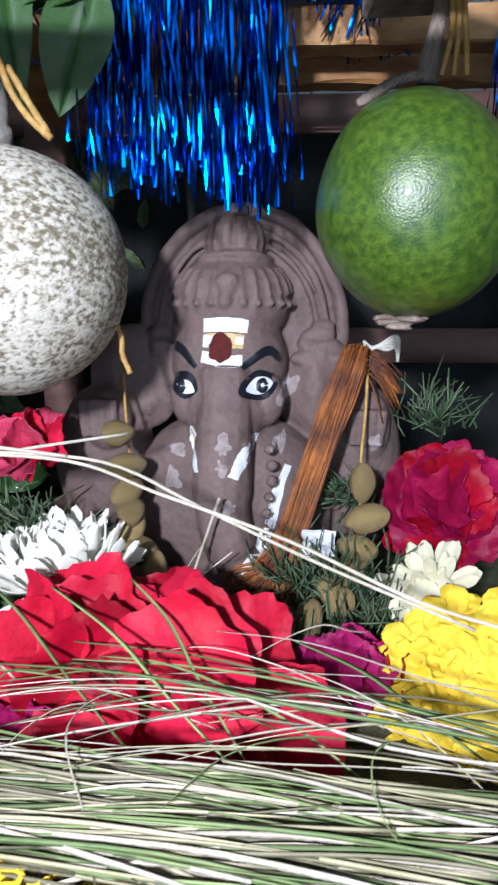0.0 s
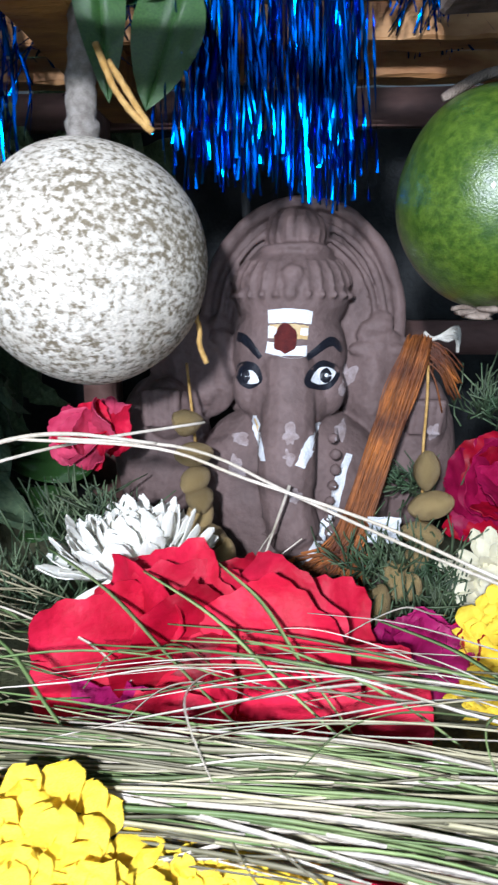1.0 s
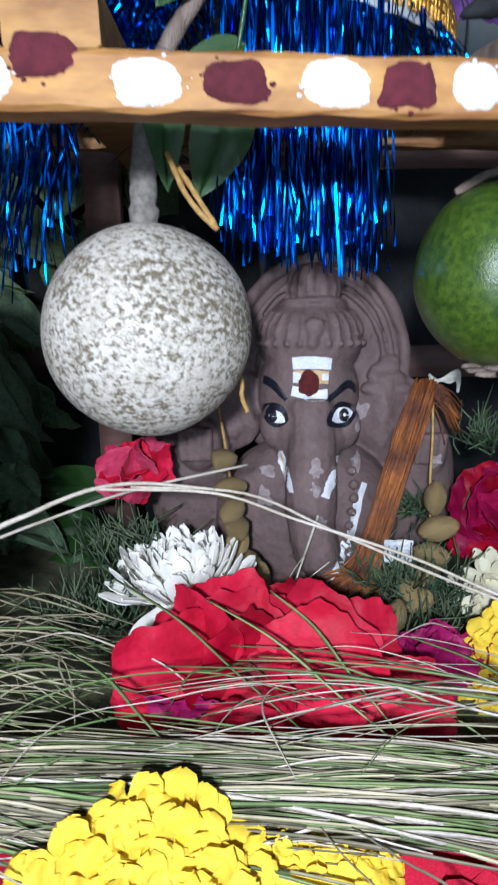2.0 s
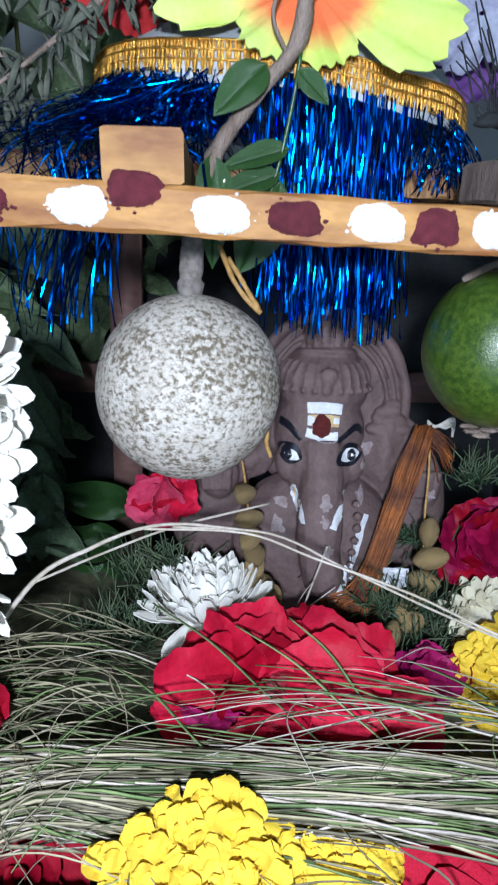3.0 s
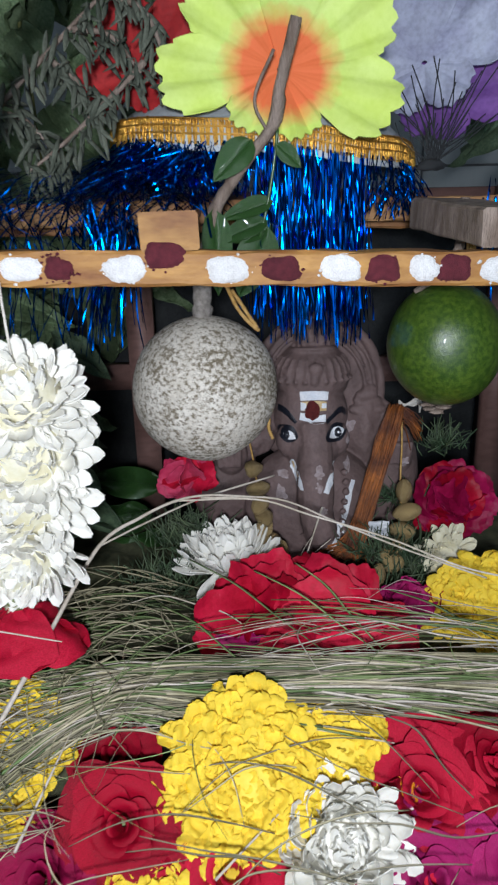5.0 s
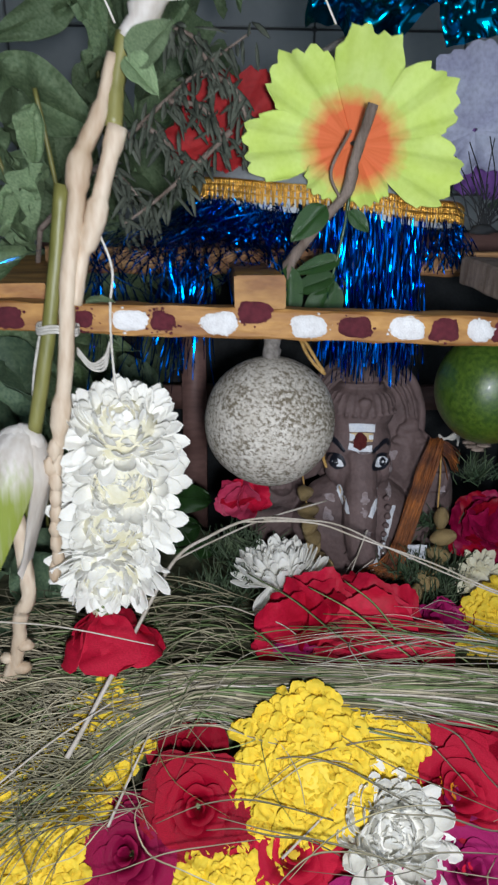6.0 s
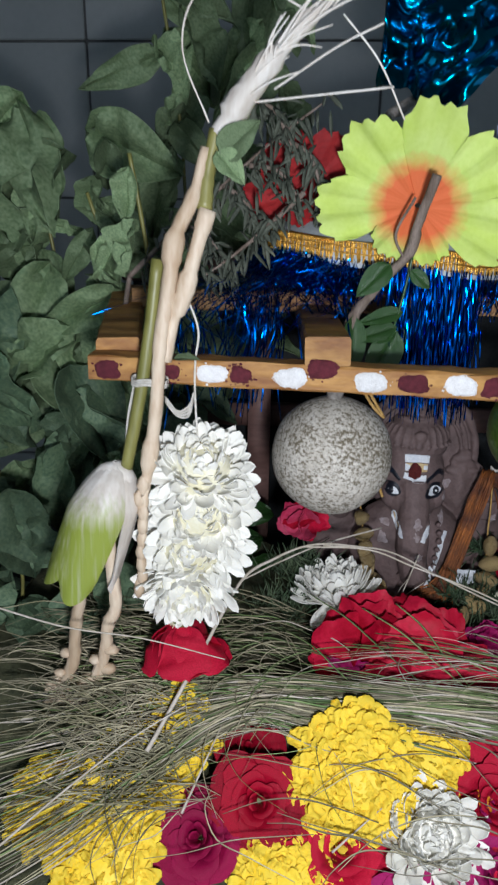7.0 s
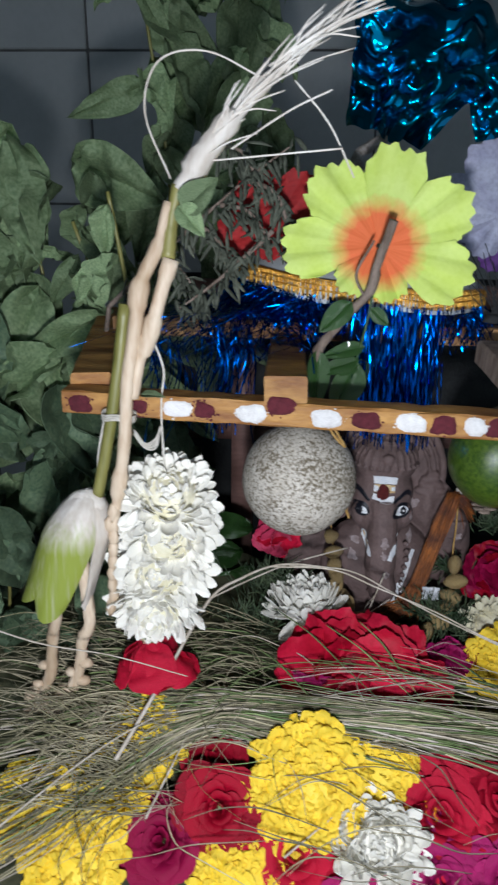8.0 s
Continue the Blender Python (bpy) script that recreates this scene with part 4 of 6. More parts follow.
def limp_rose(center, normal, radius, materials, label, count, seed, squash=(1, 1, 1)):
    """A rose head gone limp: crumpled petals piled about its middle."""
    o = Vector(center)
    t = thing("rose", o, label, "flower", "flowers on the altar")
    m = facing((0, 0, 0), normal).to_3x3()
    rnd = random.Random(seed)
    for i in range(count):
        k = i / (count - 1)
        a = i * 2.39996
        d = Vector((math.cos(a), math.sin(a), 0)) * radius * 0.62 * k**0.6 + Vector((0, 0, radius * 0.55 * (1 - k)))
        d = m @ d
        turn = m @ Matrix.Rotation(a - math.pi / 2, 3, "Z") @ Matrix.Rotation(radians(68 - 62 * k) + rnd.uniform(-0.3, 0.3), 3, "X") @ Matrix.Rotation(rnd.uniform(-0.4, 0.4), 3, "Z")
        crumpled_petal(t, o, o + Vector((d.x * squash[0], d.y * squash[1], d.z * squash[2])), radius * rnd.uniform(0.85, 1.15), turn, rnd, rnd.choice(materials))
    bm = bmesh.new()
    blob(bm, o - m @ Vector((0, 0, radius * 0.35)), radius * 0.28, (1, 1, 0.8), 0.25, 2)
    part("calyx", bm, CALYX, t)


crushed_rose()

mum((-0.075, 0.264, 0.055), (-0.12, 0.02, 0.98), 0.035, P_WHITE, 180, "white chrysanthemum head resting on the red rose", e0=-6, e1=76)
mum((-0.027, 0.097, -0.002), (0.05, -0.6, 0.8), 0.036, P_WHITE, 170, "white chrysanthemum head with a creamy heart", e0=0, e1=85)
mum((-0.071, 0.1145, 0.026), (0.02, -0.74, 0.67), 0.0395, P_YELLOW, 185, "broad ruffled yellow chrysanthemum head", with_calyx=False)
mum((-0.027, 0.128, 0.029), (0.15, -0.66, 0.75), 0.029, P_YELLOW, 90, "ruffled yellow chrysanthemum head under grass blades", with_calyx=False)
mum((-0.111, 0.07, -0.016), (0.05, -0.55, 0.84), 0.032, P_YELLOW, 120, "ruffled yellow chrysanthemum head", with_calyx=False)
for c, r in (((-0.181, 0.138, 0.031), 0.029), ((-0.202, 0.119, 0.014), 0.033), ((-0.218, 0.1, 0.004), 0.034), ((-0.256, 0.102, -0.002), 0.03), ((-0.216, 0.074, -0.014), 0.032)):
    mum(c, (0.0, -0.55, 0.84), r, P_YELLOW, 100, "yellow chrysanthemum head half hidden under grass blades", with_calyx=False)
mum((0.09, 0.226, 0.03), (-0.25, -0.75, 0.6), 0.04, P_YELLOW, 150, "large ruffled yellow chrysanthemum head", with_calyx=False)
mum((-0.004, 0.118, 0.008), (0.1, -0.4, 0.9), 0.02, P_ORANGE, 60, "small orange marigold head between the roses", "marigold", with_calyx=False)
mum((0.078, 0.272, 0.05), (-0.3, -0.75, 0.3), 0.023, P_CREAM, 55, "wilted cream chrysanthemum head on its side", e0=-15, e1=60)

rose((-0.1275, 0.103, 0.012), (0.03, -0.74, 0.68), 0.029, R_CRIM, "deep red rose with a tight spiral heart", 16, deep=0.85)
rose((-0.162, 0.09, -0.006), (-0.2, -0.6, 0.76), 0.026, R_DUSK, "dark magenta rose half under grass", 15)
rose((-0.137, 0.134, 0.018), (0.1, -0.4, 0.9), 0.022, R_CRIM, "dark red rose behind the others", 12)
rose((-0.079, 0.088, -0.006), (0.1, -0.5, 0.86), 0.026, R_RED, "bright red rose with open petals", 12, flat=FLAT_RED)
rose((0.014, 0.116, 0.006), (0.0, -0.6, 0.8), 0.033, R_RED, "red rose under crossing grass blades", 15, flat=FLAT_RED)
rose((0.055, 0.128, 0.006), (0.1, -0.5, 0.86), 0.032, R_CRIM, "crimson rose under crossing grass blades", 15, flat=FLAT_CRIM)
rose((0.014, 0.15, 0.008), (0.0, -0.6, 0.8), 0.028, R_DUSK, "dusky pink-red rose under the grass bundle", 12, flat=FLAT_CRIM)
rose((0.012, 0.083, -0.012), (0.0, -0.5, 0.86), 0.028, R_MAG, "magenta rose with loose petals", 14, flat=FLAT_MAG)
rose((0.055, 0.085, -0.012), (0.0, -0.5, 0.86), 0.03, R_MAG, "magenta rose with loose petals", 14)
rose((-0.04, 0.068, -0.022), (0.0, -0.5, 0.86), 0.022, R_MAG, "small magenta rose between yellow heads", 12)
limp_rose((0.088, 0.303, 0.078), (-0.1, -0.8, 0.55), 0.026, (CRIMSON, DUSK, DUSK), "crimson rose with frilled wet petals", 22, 5)
limp_rose((-0.1, 0.305, 0.103), (-0.4, -0.8, 0.4), 0.019, (PINK, PINK, RED), "wilted pink rose tucked beside the idol", 13, 6, (1.3, 1, 0.7))
limp_rose((0.04, 0.24, 0.034), (0.0, -0.7, 0.7), 0.017, (MAGENTA,), "magenta rose petals beside the red rose", 12, 7, (1.2, 1, 0.8))
limp_rose((0.064, 0.243, 0.031), (0.1, -0.7, 0.7), 0.016, (RED, CRIMSON), "small red rose beside the yellow flower", 12, 8)

# ---- hanging garland ----


def garland():
    t = thing("garland", (-0.173, 0.176, 0.256), "hanging garland of white chrysanthemums on cotton string", "garland")
    bm = bmesh.new()
    tube(bm, smooth_path([(-0.185, 0.171, 0.316), (-0.177, 0.171, 0.303), (-0.1705, 0.172, 0.284), (-0.1728, 0.1745, 0.266), (-0.1735, 0.1755, 0.245), (-0.172, 0.175, 0.21)]), 0.0007, 6)
    tube(bm, [(-0.172, 0.175, 0.21), (-0.175, 0.173, 0.15), (-0.186, 0.172, 0.08)], 0.0007, 6)
    part("string", bm, COTTON, t)
    for k, (x, z, r, n) in enumerate(((-0.17, 0.197, 0.0325, (0.15, -0.55, 0.8)), (-0.1705, 0.172, 0.034, (0.1, -0.88, 0.3)), (-0.1745, 0.147, 0.034, (-0.1, -0.9, 0.15)), (-0.1805, 0.118, 0.0325, (0.0, -0.85, -0.35)))):
        flower = core_part(t, "flower_head", (x, 0.172, z))
        m = facing((x, 0.172, z), n, k)
        bloom(flower, m, r, P_WHITE, 175, -22, 84, short=0.55)
        bm = bmesh.new()
        blob(bm, m @ Vector((0, 0, 0.15 * r)), r * 0.56, (1, 1, 0.75), 0.15, 3, 3, m.to_3x3())
        part("heart", bm, CREAM, flower, "pale yellow heart")
    flower = core_part(t, "rose_head", (-0.187, 0.174, 0.083))
    bloom(flower, facing((-0.187, 0.172, 0.086), (0.0, -0.3, -1), 1.0), 0.036, FLAT_RED, 11, 38, 78, spread=0.2, short=0.8)
    bm = bmesh.new()
    blob(bm, (-0.185, 0.17, 0.092), 0.006, (1, 1, 1), 0.3, 2)
    part("calyx", bm, CALYX, t)


def core_part(parent, name, loc):
    """A part that is a small core mesh, to carry pieces of its own."""
    bm = bmesh.new()
    blob(bm, loc, 0.007, (1, 1, 0.8), 0.2, 2)
    return part(name, bm, CREAM, parent)


garland()

# ---- the husk ornament with its roots and stalks ----


def husk_ornament():
    t = thing("husk_ornament", (-0.23, 0.15, 0.25), "pale husked bulb with roots and dry stalks tied to the frame", "plant")
    def lobe(a0, a1, z1, flare, name, grow=0.0, material=HUSK_STRIPED):
        s = random.random() * 30

        def f(u, v):
            a = radians((a0 + a1) / 2 + (a1 - a0) * (u - 0.5) * (1 - 0.75 * max(0, v - 0.4)))
            w = math.sin(math.pi * u)
            z = 0.1985 - (0.1985 - z1) * v * (0.9 + 0.1 * w)
            q = (0.1985 - z) / 0.09
            r = 0.0238 * min(1, (q * 3.2) ** 0.5) * (1 + flare * max(0, q - 0.35)) + grow + 0.0007 * noise.noise((u * 5 + s, v * 4, s))
            if v > 0.9:
                r -= 0.0025 * (v - 0.9) * 10 * (1 - w)
            return (-0.2325 - 0.26 * (0.1985 - z) + r * 0.92 * math.cos(a), 0.152 + r * math.sin(a), z)

        v, fc = sheet(f, 16, 16, 0.0012)
        v = [WORLD[t].inverted() @ Vector(q) for q in v]
        piece(name, mesh_of(name, v, fc, material), t, WORLD[t].copy())

    lobe(150, 262, 0.118, 0.25, "husk_leaf")
    lobe(222, 316, 0.112, 0.1, "husk_leaf", 0.0012)
    lobe(318, 400, 0.106, -0.1, "husk_leaf", 0.0004, HUSK_WHITE)
    lobe(20, 165, 0.12, 0.1, "husk_leaf", 0.0008)
    bm = bmesh.new()
    blob(bm, (-0.2335, 0.152, 0.188), 0.0125, (1, 1, 0.85), 0.1, 3)
    part("bulb", bm, HUSK_WHITE, t)
    bm = bmesh.new()
    tube(bm, smooth_path([(-0.226, 0.152, 0.195), (-0.2195, 0.153, 0.23), (-0.2135, 0.155, 0.27), (-0.2085, 0.158, 0.318)]), [0.0038] * 19, 12, 0.08)
    part("stem", bm, STEMGREEN, t, "olive green stem")
    bm = bmesh.new()
    tube(bm, smooth_path([(-0.25, 0.152, 0.145), (-0.2575, 0.15, 0.1), (-0.261, 0.149, 0.075), (-0.262, 0.147, 0.055), (-0.271, 0.146, 0.032), (-0.281, 0.145, 0.018)]), 0.0042, 9, 0.35)
    part("root", bm, STALK, t)
    bm = bmesh.new()
    tube(bm, smooth_path([(-0.238, 0.152, 0.145), (-0.2335, 0.15, 0.1), (-0.2385, 0.149, 0.085), (-0.2415, 0.148, 0.06), (-0.25, 0.146, 0.035), (-0.262, 0.145, 0.02)]), 0.0042, 9, 0.35)
    for k in range(16):
        z = random.uniform(0.02, 0.066)
        x = (-0.262 if k % 2 else -0.242) - 0.45 * max(0, 0.055 - z)
        blob(bm, (x + random.choice((-0.005, 0.005)), random.uniform(0.142, 0.149), z), random.uniform(0.003, 0.005), (1.3, 1, 0.8), 0.3, 2, 2)
    part("root", bm, STALK, t)
    bm = bmesh.new()
    nodes = [(-0.2155, 0.147, 0.168), (-0.2115, 0.148, 0.2), (-0.2075, 0.15, 0.235), (-0.206, 0.152, 0.27), (-0.2015, 0.154, 0.305), (-0.199, 0.157, 0.33), (-0.19, 0.161, 0.352), (-0.1845, 0.164, 0.376)]
    tube(bm, smooth_path(nodes, 6), [0.0032] * 6 + [0.0052] * 3 + [0.004] * 9 + [0.0044] * 9 + [0.006] * 4 + [0.0042] * 6 + [0.003] * 6, 10, 0.12)
    tube(bm, smooth_path([(-0.203, 0.154, 0.262), (-0.199, 0.155, 0.285), (-0.1935, 0.156, 0.3), (-0.1885, 0.158, 0.32), (-0.182, 0.161, 0.345)], 6), [0.0036] * 8 + [0.0052] * 5 + [0.0056] * 3 + [0.0042] * 6 + [0.005] * 3, 10, 0.12)
    for i in range(9):
        blob(bm, (-0.2155 + random.uniform(-0.002, 0.002), 0.146, 0.115 + 0.009 * i), 0.0042, (0.8, 0.8, 1.6), 0.4, 2, 2)
    part("stalk", bm, STALK, t, "peeled knobbly stalk")
    bm = bmesh.new()
    tube(bm, smooth_path([(-0.184, 0.162, 0.345), (-0.183, 0.165, 0.365), (-0.179, 0.166, 0.385)]), [0.0042] * 13, 9, 0.15)
    part("bark_sleeve", bm, STEMGREEN, t)
    bm = bmesh.new()
    core = [(-0.179, 0.166, 0.383), (-0.168, 0.166, 0.398), (-0.152, 0.166, 0.419), (-0.13, 0.165, 0.442), (-0.105, 0.164, 0.462), (-0.07, 0.163, 0.482)]
    tube(bm, smooth_path(core), [0.0045] * 4 + [0.0075] * 4 + [0.0068] * 5 + [0.0045] * 5 + [0.0028] * 6 + [0.0014] * 7, 10, 0.2)
    part("stalk_tip", bm, HUSK_WHITE, t, "torn white fibrous tip")
    bm = bmesh.new()
    for k in range(44):
        s = random.uniform(0.15, 0.85)
        p = smooth_path(core)
        a = p[int(s * (len(p) - 1))]
        d = (p[min(len(p) - 1, int(s * (len(p) - 1)) + 3)] - a).normalized()
        q = a + d * random.uniform(0.02, 0.06) + Vector((random.uniform(-0.01, 0.016), random.uniform(-0.012, 0.012), random.uniform(-0.016, 0.008)))
        tube(bm, smooth_path([a + Vector((random.uniform(-0.004, 0.004), -0.004, random.uniform(-0.004, 0.004))), (a + q) / 2 + Vector((0, -0.003, 0.003)), q], 4), [0.0006] * 5 + [0.00045] * 3 + [0.0003], 5, 0.3)
    for pts in ([(-0.165, 0.164, 0.398), (-0.135, 0.162, 0.402), (-0.09, 0.16, 0.408)], [(-0.15, 0.164, 0.405), (-0.12, 0.163, 0.425), (-0.098, 0.162, 0.436)],
                [(-0.118, 0.166, 0.44), (-0.098, 0.166, 0.42), (-0.082, 0.166, 0.394)], [(-0.183, 0.162, 0.388), (-0.197, 0.16, 0.42), (-0.19, 0.16, 0.445), (-0.165, 0.162, 0.451), (-0.135, 0.164, 0.44)]):
        tube(bm, smooth_path(pts), 0.00055, 6, 0.3)
    tagged(part("frayed_fibre", bm, HUSK_WHITE, t, "loose pale fibres"), kind="stuff")
    for a, b in (((-0.176, 0.162, 0.372), (-0.157, 0.155, 0.39)), ((-0.178, 0.16, 0.374), (-0.162, 0.154, 0.36))):
        piece("leaf", leaf_mesh("leaf", WILT, 1, 0.75, 0.5, 0.2, 0.12), t, aim(a, b, (0.2, -1, 0.3)))
    piece("leaf", leaf_mesh("leaf", WILT, 1, 0.4, 0.4, 0.2, 0.1), t, aim((-0.2, 0.16, 0.262), (-0.184, 0.15, 0.268), (0, -0.6, 1)))
    bm = bmesh.new()
    for z in (0.2475, 0.249, 0.2505):
        c = Vector((-0.2125, 0.156, z))
        tube(bm, [c + Vector((0.0105 * math.cos(a), 0.0068 * math.sin(a), 0.001 * math.sin(3 * a))) for a in np.linspace(0, 6.28, 18)], 0.0008, 5)
    for x0 in (-0.221, -0.2225, -0.2215):
        tube(bm, smooth_path([(x0, 0.158, 0.245), (x0 - 0.003, 0.155, 0.225), (x0 - 0.004, 0.153, 0.207 - random.random() * 0.006)]), 0.0008, 5)
    for k in range(4):
        tube(bm, smooth_path([(-0.204, 0.16, 0.239 - 0.001 * k), (-0.196, 0.156, 0.232 - 0.001 * k), (-0.189, 0.156, 0.236 - 0.002 * k), (-0.187, 0.16, 0.243)]), 0.0007, 5)
    part("tie_string", bm, COTTON, t, "white cotton tie string")
    return t


husk_ornament().matrix_basis = pose(-0.2165, 0.1635, 0.2555, 0, 2.3, 0)

# ---- umbrella with fringe ----
RIM_C, RIM_R = Vector((-0.042, 0.363, 0.0)), 0.1


def rim(a):
    """A place on the umbrella's rim; a in degrees, -90 faces the viewer."""
    x, y = RIM_C.x + RIM_R * math.cos(radians(a)), RIM_C.y + RIM_R * math.sin(radians(a))
    return Vector((x, y, 0.3225 - 0.09 * (x + 0.06) + 0.0008 * math.sin(a * 0.12)))


def umbrella():
    t = thing("ceremonial_umbrella", (-0.045, 0.385, 0.29), "small pale cloth umbrella with gold bead trim and blue tinsel fringe", "umbrella")

    def dome(u, v):
        p = rim(360 * u)
        c = Vector((-0.042, 0.363, 0.37))
        q = p.lerp(c, v)
        q.z = p.z + 0.004 + (c.z - p.z) * math.sin(v * 1.57) * (1 + 0.02 * math.sin(u * 50))
        return q

    v, f = sheet(dome, 72, 14, 0.0012)
    part_mesh(t, "canopy", v, f, CLOTH)
    skirt = lambda u, v: rim(360 * u) + Vector((0, 0, 0.005 - 0.016 * v)) + Vector((math.cos(radians(360 * u)), math.sin(radians(360 * u)), 0)) * 0.001 * math.sin(u * 200)
    v, f = sheet(skirt, 120, 3, 0.001)
    part_mesh(t, "valance", v, f, CLOTH)
    bm = bmesh.new()
    n = 330
    for i in range(n):
        a = 360 * i / n
        if 20 < a < 160:
            continue
        p = rim(a)
        out = Vector((math.cos(radians(a)), math.sin(radians(a)), 0)) * 0.0015
        j = random.uniform(-0.0012, 0.0012)
        prof = [p + out + Vector((j * k / 6, 0, 0.0055 - 0.0019 * k + random.uniform(-0.0003, 0.0003))) for k in range(8)]
        tube(bm, prof, [0.0006, 0.0011, 0.0007, 0.0011, 0.0007, 0.0011, 0.0007, 0.0009], 5)
    for h in (0.0052, 0.0015, -0.0025):
        tube(bm, [rim(a) + Vector((math.cos(radians(a)), math.sin(radians(a)), 0)) * 0.0018 + Vector((0, 0, h + 0.0004 * math.sin(a * 3))) for a in range(-205, 26, 2)], 0.0007, 5)
    part("bead_trim", bm, GOLD, t, "gold beaded trim")
    bm = bmesh.new()
    tube(bm, [(-0.042, 0.363, 0.368), (-0.035, 0.38, 0.2), (-0.025, 0.392, 0.004)], 0.0022, 10)
    part("pole", bm, DARKCLOTH_SHADE, t)
    bm = bmesh.new()

    def ribbon(pts, w):
        w = w * 1.35
        pts = smooth_path(pts, 5)
        d0 = random.uniform(0, 3.14)
        tw = random.uniform(-0.5, 0.5)
        prev = None
        for i, p in enumerate(pts):
            ang = d0 + tw * i
            s = Vector((math.cos(ang), math.sin(ang) * 0.9, 0.1 * math.sin(ang * 2))) * w / 2
            a, b = bm.verts.new(p - s), bm.verts.new(p + s)
            if prev:
                bm.faces.new((prev[0], prev[1], b, a))
            prev = (a, b)

    def hang(a, length, n, wide=0.0006, sway=0.01, push=0.0):
        for _ in range(n):
            p = rim(a + random.uniform(-1.6, 1.6)) + Vector((random.uniform(-0.002, 0.002), random.uniform(-0.003, 0.004) - push, -0.006))
            L = length * random.uniform(0.8, 1.04)
            e = p + Vector((random.gauss(0, sway), random.gauss(0, sway * 0.6), -L))
            mid = p.lerp(e, 0.5) + Vector((random.gauss(0, sway * 0.3), random.gauss(0, sway * 0.3), 0))
            ribbon([p, p.lerp(mid, 0.5) + Vector((0, random.gauss(0, 0.002), 0)), mid, mid.lerp(e, 0.5), e], wide * random.uniform(0.7, 1.5))

    for a in np.arange(-92, -56, 1.1):
        hang(a, 0.107, 8, sway=0.0045)
    for a in np.arange(-98, -91, 1.0):
        hang(a, 0.098, 4, sway=0.006)
    for a in np.arange(-56, -5, 1.6):
        hang(a, 0.034, 4, sway=0.012)
    for a in np.arange(-200, -103, 1.2):
        hang(a, 0.028, 6, sway=0.012)
    # swept and tangled strands over the frame
    for _ in range(420):
        a = random.uniform(-185, -100)
        p = rim(a) + Vector((0, 0, -0.008))
        m = Vector((random.uniform(-0.21, -0.07), random.uniform(0.25, 0.34), random.uniform(0.281, 0.304)))
        e = m + Vector((random.gauss(-0.012, 0.03), random.gauss(0, 0.02), random.gauss(-0.012, 0.012)))
        ribbon([p, p.lerp(m, 0.5) + Vector((0, 0, -0.006)), m, e], 0.0007 * random.uniform(0.7, 1.4))
    for _ in range(85):
        p = Vector((random.uniform(-0.158, -0.128), random.uniform(0.285, 0.32), random.uniform(0.27, 0.29)))
        e = p + Vector((random.gauss(-0.012, 0.01), random.gauss(0, 0.006), -random.uniform(0.05, 0.085)))
        ribbon([p, p.lerp(e, 0.35) + Vector((0.004, 0, 0)), p.lerp(e, 0.7), e], 0.0007 * random.uniform(0.7, 1.4))
    for _ in range(36):
        p = Vector((random.uniform(-0.215, -0.16), random.uniform(0.3, 0.33), random.uniform(0.26, 0.29)))
        e = p + Vector((random.gauss(-0.006, 0.01), random.gauss(0, 0.006), -random.uniform(0.04, 0.09)))
        ribbon([p, p.lerp(e, 0.35) + Vector((0.004, 0, 0)), p.lerp(e, 0.7), e], 0.0007 * random.uniform(0.7, 1.4))
    for _ in range(60):
        p = Vector((random.uniform(0.1, 0.16), random.uniform(0.315, 0.33), random.uniform(0.27, 0.3)))
        e = p + Vector((random.gauss(0, 0.006), random.gauss(0, 0.006), -random.uniform(0.04, 0.075)))
        ribbon([p, p.lerp(e, 0.35), p.lerp(e, 0.7), e], 0.0007 * random.uniform(0.7, 1.4))
    tagged(part("tinsel_fringe", bm, TINSEL, t, "shiny blue tinsel strands", smooth=False), kind="stuff")


def part_mesh(parent, name, v, f, material, label=""):
    inv = WORLD[parent].inverted()
    return piece(name, mesh_of(name, [inv @ Vector(q) for q in v], f, material), parent, WORLD[parent].copy(), label)


umbrella()


def fabric_flower(center, normal, spin, radius, material, name, label, petals=7, frill=0.032, cat="artificial flower"):
    t = thing(name, center, label, cat)
    m = facing(center, normal, spin)
    for k in range(petals):
        a = 2 * math.pi * k / petals
        s = random.random() * 40

        def f(u, v):
            q = (u - 0.5) * 2
            th = a + q * math.pi / petals * (1.06 - 0.04 * v)
            lobe = (0.6 if math.sin(a + spin) < -0.6 else 1.0) * (1 - 0.27 * abs(q) ** 3.2 * v**1.5) + 0.018 * math.sin(q * 7 + s) * v**2
            r = radius * (0.03 + 0.97 * v) * lobe * (1 + (frill * (math.sin(q * 19 + s) + 0.8 * math.sin(q * 34)) if v > 0.98 else 0))
            z = radius * (0.08 * v * v + 0.03 * math.sin(q * 8 + s) * v * v + 0.006 * math.sin(q * 21 + 2 * s) * v + 0.07 * noise.noise((q * 1.3 + s, v * 1.6, s)) * v - 0.015 * q * q * v) + 0.0008 * (k % 2) * v
            return m @ Vector((r * math.cos(th), r * math.sin(th), z))

        v, fc = sheet(f, 22, 14, 0.0006)
        inv = m.inverted()
        piece("petal", mesh_of("petal", [inv @ Vector(q) for q in v], fc, material), t, m)
    return t


